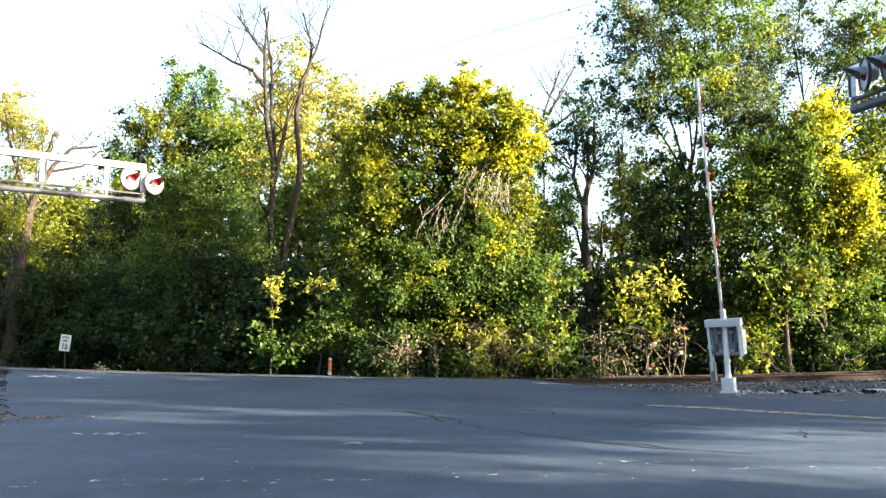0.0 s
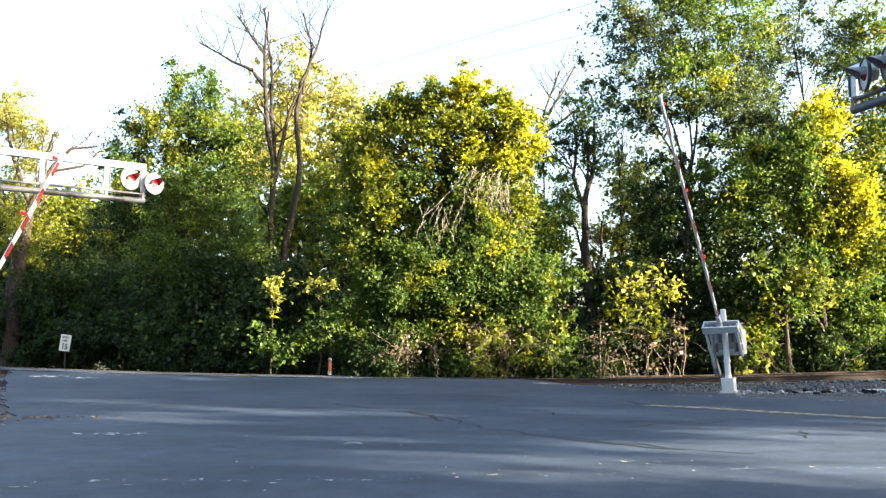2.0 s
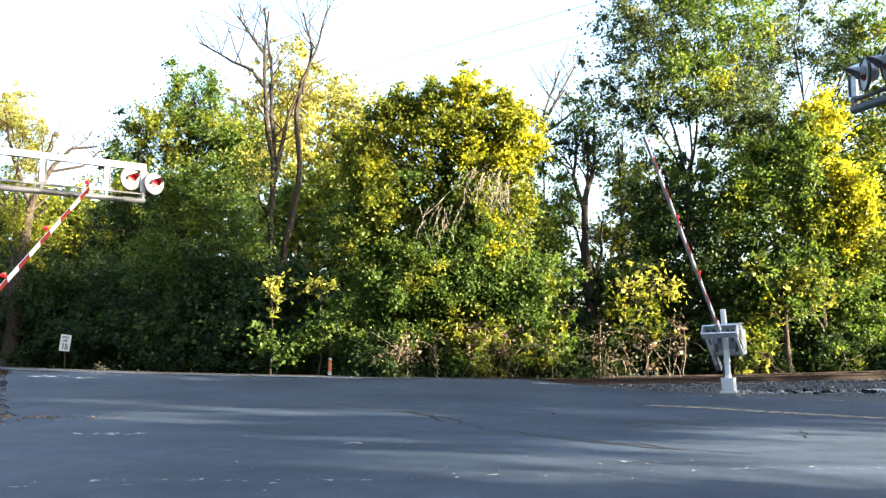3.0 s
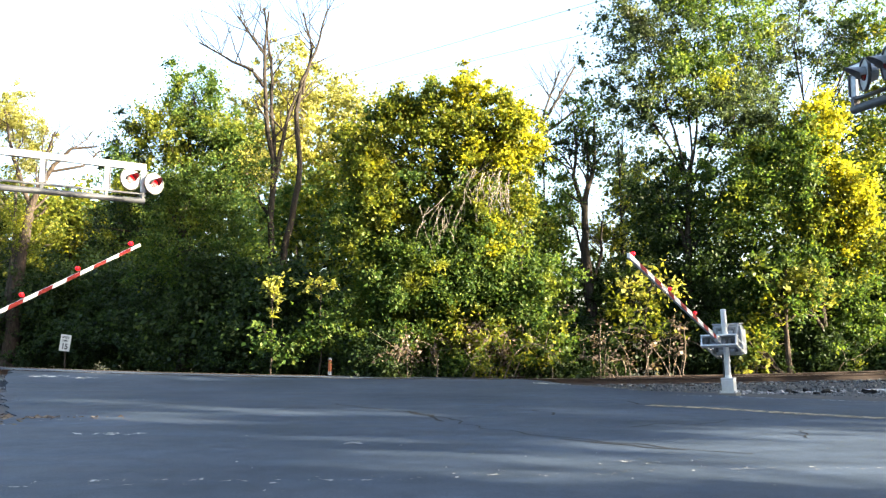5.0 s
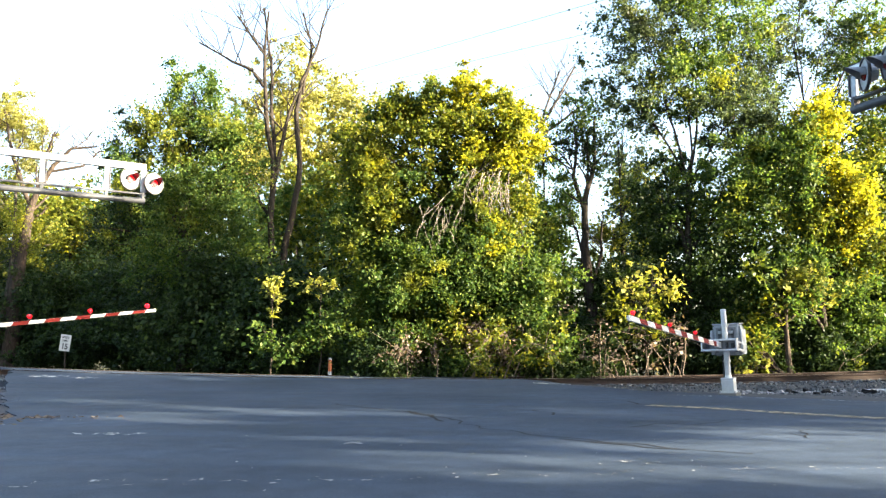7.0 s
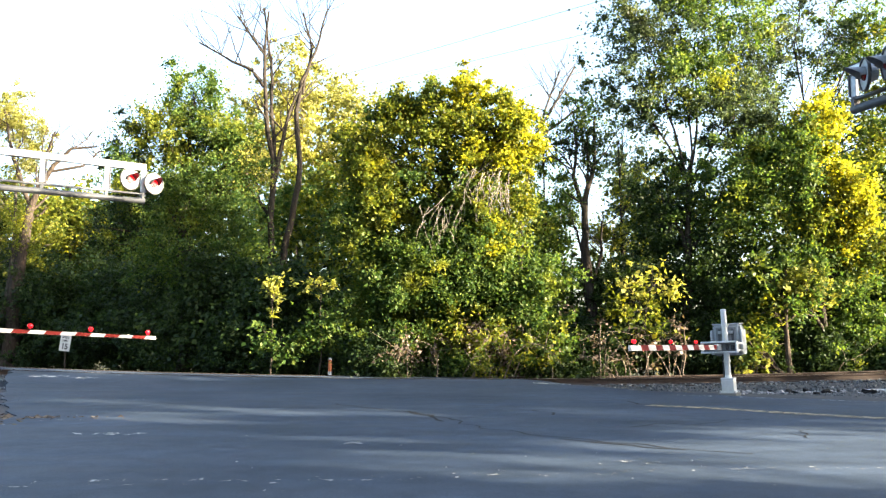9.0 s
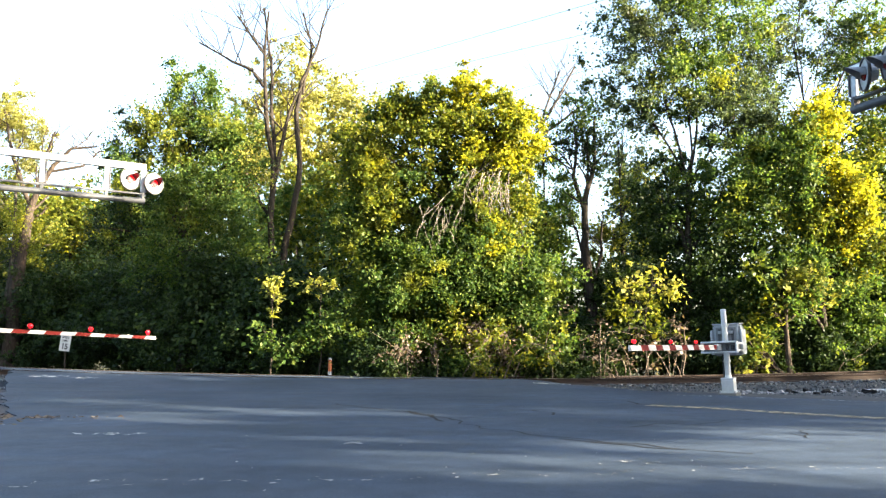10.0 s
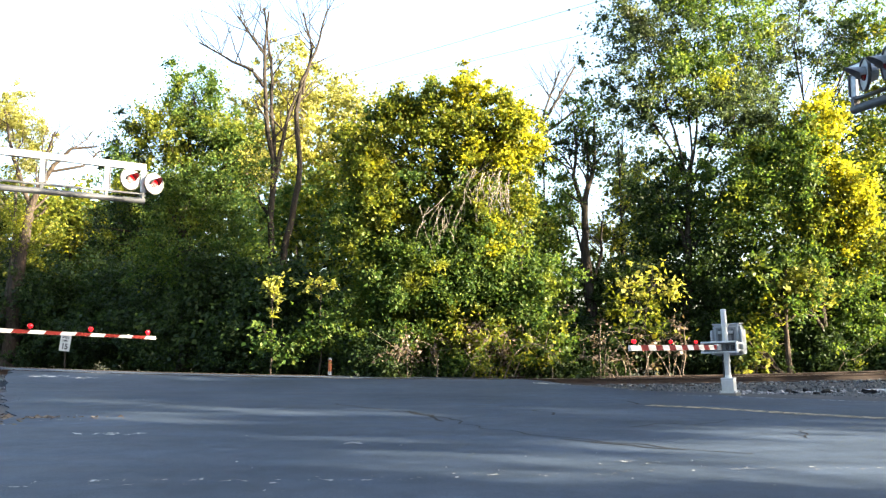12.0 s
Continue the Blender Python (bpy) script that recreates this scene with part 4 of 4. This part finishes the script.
tree(8, (16.5, 26.5), [(0, 0, 10.2, 2.0, 1.6, 2.2, 50, 60, 0.6, T), (-0.8, 0, 6.4, 2.0, 1.5, 2.0, 80, 70, 0.5, G), (0, 0, 3.0, 2.2, 1.5, 2.0, 80, 70, 0.5, G)], "leafy tree by the track", r=0.18, trunk=10)
# sunlit shrubs at the edge
tree(60, (-5.12, 24.6), [(0, 0, 2.75, 0.35, 0.3, 0.6, 16, 11, 0.2, L), (0.3, 0, 1.3, 0.7, 0.5, 0.6, 20, 40, 0.3, G)], "slim shrub with yellow upper leaves", r=0.03, leaf=0.156, name="shrub", category="shrub", group="undergrowth")
tree(61, (-3.66, 24.6), [(-0.05, 0, 3.0, 0.55, 0.3, 0.3, 16, 11, 0.2, L), (0, 0, 1.6, 0.8, 0.5, 0.7, 24, 40, 0.3, G)], "slim shrub with yellow upper leaves", r=0.03, leaf=0.156, name="shrub", category="shrub", group="undergrowth")
tree(62, (6.0, 24.3), [(-0.4, 0, 2.4, 0.9, 0.4, 0.7, 34, 12, 0.28, T), (0.3, -0.1, 3.0, 0.8, 0.4, 0.6, 26, 11, 0.28, L), (-0.6, 0, 2.9, 0.5, 0.4, 0.7, 14, 10, 0.26, L), (0.2, 0, 1.6, 1.0, 0.5, 0.5, 14, 10, 0.3, T)], "shrub with yellow leaves over dry canes", r=0.03, leaf=0.156, name="shrub", category="shrub", group="undergrowth")
bramble(70, (-0.8, 24.2), 1.8, 2.2, 20, "tangle of dry pale canes under the broad tree", 12, B)
bramble(71, (1.8, 23.8), 3.0, 2.4, 34, "leafy bramble with dry canes", 60, T)
bramble(72, (5.4, 24.4), 3.4, 2.6, 26, "tangle of dry canes beside the track", 20, B)
bramble(73, (10.8, 24.9), 5.0, 1.8, 20, "low tangle of dry canes by the track", 40, G)
# shaded shrubs and every lower lobe take the leaf colour darkened for shade
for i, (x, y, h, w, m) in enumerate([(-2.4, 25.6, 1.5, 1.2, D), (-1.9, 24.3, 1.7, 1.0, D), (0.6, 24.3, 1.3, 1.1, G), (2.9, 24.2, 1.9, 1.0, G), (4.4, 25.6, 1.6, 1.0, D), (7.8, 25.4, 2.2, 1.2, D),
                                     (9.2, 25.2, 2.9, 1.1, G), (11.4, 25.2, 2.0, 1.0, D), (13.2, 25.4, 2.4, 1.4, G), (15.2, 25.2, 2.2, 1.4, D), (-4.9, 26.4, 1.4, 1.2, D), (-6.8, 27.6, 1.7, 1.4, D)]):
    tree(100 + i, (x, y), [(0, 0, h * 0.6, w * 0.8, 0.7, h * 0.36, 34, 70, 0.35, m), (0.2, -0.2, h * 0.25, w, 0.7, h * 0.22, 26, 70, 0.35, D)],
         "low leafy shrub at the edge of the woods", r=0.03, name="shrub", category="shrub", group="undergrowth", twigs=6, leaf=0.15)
tree(63, (10.15, 24.15), [(-0.7, 0, 3.2, 0.7, 0.4, 0.6, 30, 14, 0.3, G), (0.5, -0.1, 3.0, 0.9, 0.4, 0.5, 34, 14, 0.3, L), (1.1, 0, 2.6, 0.5, 0.4, 0.4, 16, 12, 0.28, L), (-0.5, 0, 2.2, 0.6, 0.4, 0.5, 20, 12, 0.28, T), (-0.9, 0, 1.0, 0.5, 0.4, 0.7, 22, 12, 0.26, T)], "slim sapling with light green leaves beside the track", r=0.1, bark=BARK_LIMB, trunk=3.8, leaf=0.156, name="sapling", category="tree", group="undergrowth")
tree(66, (8.9, 24.2), [(0, 0, 1.5, 0.5, 0.3, 0.9, 24, 12, 0.24, T), (0.2, 0, 0.6, 0.5, 0.3, 0.4, 12, 12, 0.22, L)], "loose sunlit shrub beside the track", r=0.02, leaf=0.16, name="shrub", category="shrub", group="undergrowth")
tree(64, (7.0, 32.0), [(0.2, 0, 9.4, 1.2, 1.0, 1.2, 18, 40, 0.45, C), (0.6, 0, 7.4, 1.3, 1.0, 1.2, 22, 40, 0.5, T), (-0.2, 0, 5.6, 1.2, 1.0, 1.0, 26, 50, 0.5, T)], "thin tree with sparse leaves behind the track", r=0.1, trunk=9.5)
tree(65, (3.9, 31.0), [(0, 0, 8.7, 0.7, 0.7, 1.2, 22, 40, 0.36, G), (0.1, 0, 6.6, 1.0, 0.8, 1.3, 46, 44, 0.4, G), (0, 0, 4.6, 1.2, 0.9, 1.2, 60, 50, 0.4, G)], "slim leafy tree behind the broad tree", r=0.09, trunk=9)
# woods behind
for i, (x, y, h, m) in enumerate([(-14.5, 43, 10.5, G), (-6.8, 38, 9.6, G), (-3.6, 36, 10.4, T), (0.6, 38, 9.2, G), (3.4, 37, 7.6, T), (9.6, 36, 10.5, C), (14.5, 36, 12, G), (19, 36, 11, T), (-25, 46, 11, T), (-21, 44, 10.6, T), (-17.8, 45, 10.2, T), (-23, 48, 11, G), (-28, 48, 11, P), (-19.0, 41.5, 9.4, T), (-16.0, 42, 9.6, G)]):
    # lowest lobe in D, so the dim interior is painted into the leaves
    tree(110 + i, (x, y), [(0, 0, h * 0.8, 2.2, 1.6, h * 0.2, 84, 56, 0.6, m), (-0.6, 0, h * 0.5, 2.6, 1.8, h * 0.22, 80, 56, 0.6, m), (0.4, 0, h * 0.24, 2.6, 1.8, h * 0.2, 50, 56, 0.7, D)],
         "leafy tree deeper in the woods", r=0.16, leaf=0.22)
# filling leafage whose dark colour carries the shade between the trunks
thicket(80, -36, -4, 42, 48, 0.3, 6.5, 420, 80, 0.9, 0.3, D, "leafy woods behind the road, shade in their dark colour")
thicket(81, -8, 26, 33, 38, 0.3, 5.0, 420, 80, 0.8, 0.26, D, "leafy woods behind the track, shade in their dark colour")
thicket(82, -7, 19, 27.5, 30, 0.2, 2.8, 340, 80, 0.6, 0.2, D, "low leafage under the trees, shade put into its colour")
# unseen trees placed across the road to block the sun and shade it
for i, (x, y, h) in enumerate([(24.4, -7.6, 12), (21.4, -10.5, 11), (25.8, 6.4, 17), (26.9, 12.1, 7.6), (30.3, 16.2, 5.0), (32.6, 20.7, 5.0), (27.7, 4.3, 15), (19.5, -11.8, 11), (30.1, 1.4, 22), (29.2, -9.2, 13), (36.6, -11.1, 14)]):
    tree(90 + i, (x, y), [(0, 0, h * 0.8, 2.4, 2.4, h * 0.2, 40, 50, 1.0, G), (-0.6, 0.3, h * 0.5, 2.8, 2.8, h * 0.24, 50, 50, 1.0, G), (0.3, 0, h * 0.22, 2.8, 2.8, h * 0.22, 50, 50, 1.0, G)],
         "unseen leafy tree placed near the road to shade it", r=0.22, leaf=0.46)
# out of view, added to keep sun off the road at the crossing
tree(129, (31.6, 6.9), [(0, 0, 8.6, 1.8, 1.8, 1.7, 80, 50, 0.5, G), (0, 0, 5.4, 2.2, 2.2, 2.0, 70, 50, 0.7, G), (0, 0, 2.2, 2.2, 2.2, 1.6, 40, 50, 0.9, G)], "unseen dense tree added to shade the crossing", r=0.2, leaf=0.4)
# unseen blocker; gaps between its lobes shape the sun patches on the road
tree(128, (26.8, -5.2), [(0, 1.5, 8.75, 1.6, 1.5, 1.4, 90, 50, 0.42, G), (0, 4.4, 7.4, 1.4, 1.1, 0.5, 55, 50, 0.34, G), (0, 4.4, 10.0, 1.6, 1.4, 1.3, 70, 50, 0.45, G), (0, -1.1, 7.4, 1.6, 1.5, 2.6, 110, 50, 0.5, G)],
     "unseen tree with high open crown, added to shape sun patches", r=0.2, leaf=0.36)
# unseen trees added behind and left of the camera to cut skylight
for i, (x, y, h) in enumerate([(6, -19, 13), (-2, -17, 12), (-10, -15, 13), (-18, -12, 14), (-25, -5, 13), (-29, 3, 13), (-32, 11, 13), (-36, 18, 13), (-19, 3, 15), (-18, 10, 14)]):
    tree(130 + i, (x, y), [(0, 0, h * 0.8, 3.4, 3.0, h * 0.2, 24, 50, 1.1, G), (-1, 0.5, h * 0.5, 3.8, 3.2, h * 0.22, 34, 50, 1.1, G), (0.5, 0, h * 0.22, 3.8, 3.2, h * 0.2, 34, 50, 1.1, G)],
         "unseen leafy tree closing the near side, blocking skylight", r=0.25, leaf=0.55)

# ---- road markings, cracks, signs and wires ----
strip("yellow_line", [(3.35, 13.6), (4.14, 13.0), (5.0, 12.0), (6.4, 10.7), (9.5, 8.2)], 0.3, YPAINT, 0.006, road)
strip("white_mark", [(-10.35, 20.8), (-9.45, 20.9)], 0.45, WPAINT, 0.006, road)
strip("white_mark", [(-9.2, 20.8), (-8.7, 20.5)], 0.4, WPAINT, 0.006, road)
strip("white_mark", [(2.2, 20.5), (3.1, 20.0)], 0.4, WPAINT, 0.006, road)
strip("white_line", [(4.5, 16.5), (5.6, 15.75), (9.0, 13.3)], 0.1, WPAINT, 0.006, road)
strip("white_line", [(-9.3, 22.2), (-8.4, 21.6)], 0.12, WPAINT, 0.006, road)
strip("white_line", [(-3.4, 5.9), (-1.56, 6.04), (0.07, 6.3), (2.4, 6.62), (5.2, 6.9)], 0.3, WPAINT_THIN, 0.006, road)
strip("white_mark", [(-4.15, 9.26), (-3.25, 9.2)], 0.2, WPAINT, 0.006, road)
strip("white_mark", [(-1.0, 8.3), (-0.82, 8.38)], 0.16, WPAINT, 0.006, road)
strip("white_mark", [(-2.4, 10.9), (-1.9, 10.85)], 0.14, WPAINT_THIN, 0.006, road)
strip("white_mark", [(-3.6, 11.3), (-2.9, 11.25)], 0.14, WPAINT_THIN, 0.006, road)
strip("white_mark", [(1.2, 7.0), (1.9, 7.05)], 0.25, WPAINT_THIN, 0.006, road)
for pts, w in (([(-1.84, 13.96), (-0.71, 12.42), (-0.03, 11.44), (0.45, 9.96), (1.03, 9.16), (1.69, 8.46), (2.22, 7.92), (2.75, 7.5)], 0.03),
               ([(-0.54, 12.42), (-0.11, 11.72), (-0.04, 10.7)], 0.06), ([(1.21, 8.72), (1.58, 8.46), (1.93, 8.04), (2.28, 7.84)], 0.04),
               ([(2.2, 9.96), (2.7, 10.46), (3.12, 10.32), (4.03, 11.1)], 0.03), ([(3.89, 9.26), (3.85, 8.82), (4.27, 9.76)], 0.02),
               ([(3.27, 14.52), (3.23, 13.84)], 0.06), ([(1.38, 12.64), (1.6, 11.72)], 0.04), ([(-6.0, 13.2), (-3.5, 14.6), (-1.84, 13.96)], 0.02)):
    strip("crack", pts, w, CRACK, 0.004, road, 0.16)


def speed_sign():
    s = thing("speed_sign", pose(-14.2, 31.0, ground_height(-14.2, 31.0), 0, 0, -14), "small white speed limit sign on a steel post", "road sign")
    bm = bmesh.new()
    box(bm, (0, 0.03, 0.65), (0.05, 0.03, 1.3))
    part("post", bm, RUST, s)
    bm = bmesh.new()
    box(bm, (0, 0, 1.1), (0.46, 0.012, 0.62), Euler((0, radians(7), 0)).to_matrix().to_4x4(), bevel=0.004)
    plate = part("plate", bm, WHITE, s, "white sign plate")

    def words(text, x, z, size, name):
        cu = bpy.data.curves.new(name, "FONT")
        cu.body, cu.size, cu.align_x, cu.align_y, cu.extrude, cu.offset = text, size, "CENTER", "CENTER", 0.002, size * 0.025
        tmp = new(name, cu)
        me = bpy.data.meshes.new_from_object(tmp)
        bpy.data.objects.remove(tmp)
        me.materials.append(BLACKPAINT)
        ob = new(name, me)
        ob.parent = plate
        ob.matrix_basis = Matrix.Translation((0, -0.011, 1.1)) @ Euler((0, radians(7), 0)).to_matrix().to_4x4() @ pose(x, 0, z, 90, 0, 0)
    words("SPEED", 0, 0.2, 0.11, "lettering")
    words("LIMIT", 0, 0.08, 0.11, "lettering")
    words("15", 0, -0.14, 0.3, "numeral")


def marker_post():
    x, y = -3.33, 24.4
    p = thing("marker_post", pose(x, y, ground_height(x, y), 0, 0, 0), "short faded orange marker post with white foot", "marker post")
    bm = bmesh.new()
    tube(bm, (0, 0, 0.4), (0, 0, 0.78), 0.055, 0.05, seg=14)
    part("tube", bm, ORANGE, p)
    bm = bmesh.new()
    tube(bm, (0, 0, -0.05), (0, 0, 0.44), 0.06, 0.058, seg=14)
    part("foot", bm, WHITE, p, "white foot")
    bm = bmesh.new()
    tube(bm, (0, 0, 0.78), (0, 0, 0.84), 0.052, 0.03, seg=14)
    part("cap", bm, WHITE, p, "pale cap")


def wire(a, b, sag, r=0.0045):
    a, b = Vector(a), Vector(b)
    path = [(a.lerp(b, i / 40) - Vector((0, 0, sag * 4 * (i / 40) * (1 - i / 40))), r) for i in range(41)]
    ob = tubes_mesh("overhead_wire", [path], RUBBER, None, 6)
    tagged(ob, "thin dark overhead wire above the trees", "wire", "overhead wires")


speed_sign()
marker_post()
wire((-24.1, 39.2, 8.54), (17.6, 3.0, 7.35), 0.0)
wire((-18.4, 38.4, 9.8), (18.4, 2.0, 6.2), 0.0)
wire((0.25, 27.0, 8.93), (11.6, 3.0, 5.25), 0.0)
cantilever((9.6, 9.4), (7.72, 15.0), 6.2, 0.92, "grey aluminium signal cantilever with hooded signal heads", [(5.35, 0.25, 5.86, 150), (4.85, 0.25, 5.9, 150), (4.4, 0.25, 5.92, 150)], lens=RED_LENS, hood=GREYPAINT)




def scatter(name, label, category, spots, n, size, mat, seed, chunky):
    """Small pieces strewn on the ground round the given (x, y, radius x, radius y) spots."""
    rnd = random.Random(seed)
    verts, faces = [], []
    for _ in range(n):
        x, y, rx, ry = rnd.choice(spots)
        x, y = x + rnd.gauss(0, 0.5) * rx, y + rnd.gauss(0, 0.5) * ry
        z = max(ground_height(x, y) + 0.02, road_height(x, y) if -5.6 < x < 2.5 else -1)
        k, r = len(verts), size * rnd.uniform(0.4, 1.4)
        q = Euler((rnd.uniform(-0.5, 0.5), rnd.uniform(-0.5, 0.5), rnd.uniform(0, 6))).to_matrix()
        h = r * (rnd.uniform(0.3, 0.7) if chunky else 0.08)
        long = rnd.uniform(0.7, 2.0)
        for c in (-1, 1):
            for a, b in ((-1, -0.7), (0.8, -1), (1, 0.7), (-0.8, 1)):
                verts.append(tuple(Vector((x, y, z + h * 0.6)) + q @ Vector((a * r * long * rnd.uniform(0.7, 1.1), b * r * rnd.uniform(0.6, 1.0), c * h))))
        faces += [tuple(k + i for i in f) for f in ((3, 2, 1, 0), (4, 5, 6, 7), (0, 1, 5, 4), (1, 2, 6, 5), (2, 3, 7, 6), (3, 0, 4, 7))]
    tagged(raw(name, verts, faces, mat), label, category, kind="stuff")


scatter("broken_stone", "pale broken stone and rubble strewn beside the track", "rubble", [(7.1, 17.6, 0.9, 0.5), (8.0, 17.5, 0.8, 0.4), (9.2, 17.6, 0.9, 0.5), (6.6, 17.2, 0.5, 0.3), (-10.6, 19.4, 0.9, 0.4), (-10.0, 19.9, 0.5, 0.3)], 120, 0.024, RUBBLE, 5, True)
# near-black chips paint the shade in gaps between the pale pieces
scatter("rubble_gap", "near-black chips for the shaded gaps between rubble", "debris", [(7.3, 17.4, 0.9, 0.5), (8.6, 17.5, 0.9, 0.5), (10.2, 17.9, 0.8, 0.5)], 30, 0.05, CRACK, 6, True)
scatter("leaf_litter", "dry brown leaves blown against the road edge", "leaf litter", [(-5.75, 11.4, 0.6, 0.25), (-5.4, 11.3, 0.9, 0.2), (-6.2, 11.5, 0.8, 0.4), (-5.7, 10.4, 0.4, 0.8)], 170, 0.028, LEAF_DRY, 7, False)
scatter("road_grit", "loose grit and small stones on the asphalt", "gravel", [(-5.3, 10.6, 1.0, 2.4), (-6.0, 12.5, 1.2, 2.0), (-1.0, 6.2, 6, 0.7), (3.5, 7.0, 3, 0.8), (0.5, 7.4, 4, 1.2), (-9.0, 17.5, 1.2, 3.0)], 90, 0.006, RUBBLE, 8, True)
slab = tagged(new("concrete_slab"), "pale concrete slab half sunk in the ballast", "slab")
slab.matrix_world = pose(10.9, 18.9, rail_rise(4.6) - 0.33, 1, 0, 6)
bm = bmesh.new()
box(bm, (0, 0, 0), (2.4, 0.9, 0.2), bevel=0.03)
part("block", bm, RUBBLE, slab)


# ---- motion ----
def motions():
    right = [(0.0, 82.6), (0.3, 79.5), (0.6, 74.3), (0.9, 69.2), (1.2, 64.2), (1.5, 60.1), (2.0, 53.5), (2.5, 46.3), (3.0, 39.3), (3.2, 36.6), (4.8, 16.4),
             (5.2, 12.9), (5.5, 10.2), (6.0, 7.6), (6.5, 5.9), (7.2, 4.1), (8.0, 1.5), (8.6, 0.2), (9.0, 0.0), (12.0, 0.0)]
    left = [(0.0, 84.5), (0.4, 81.5), (1.0, 75.5), (1.5, 70.3), (2.5, 59.0), (3.0, 52.6), (4.8, 30.4), (5.0, 28.3), (5.5, 23.1), (6.0, 17.5), (6.5, 12.2), (7.0, 6.8),
            (7.2, 5.0), (7.8, 0.8), (8.4, -1.9), (9.0, -2.0), (12.0, -2.0)]
    walk(arm_r, [(t, pose(0, 0, 0.9, 0, -a - 1.2, 0)) for t, a in right])
    walk(arm_l, [(t, pose(0, 0, 1.29, 0, -a, 0)) for t, a in left])


motions()
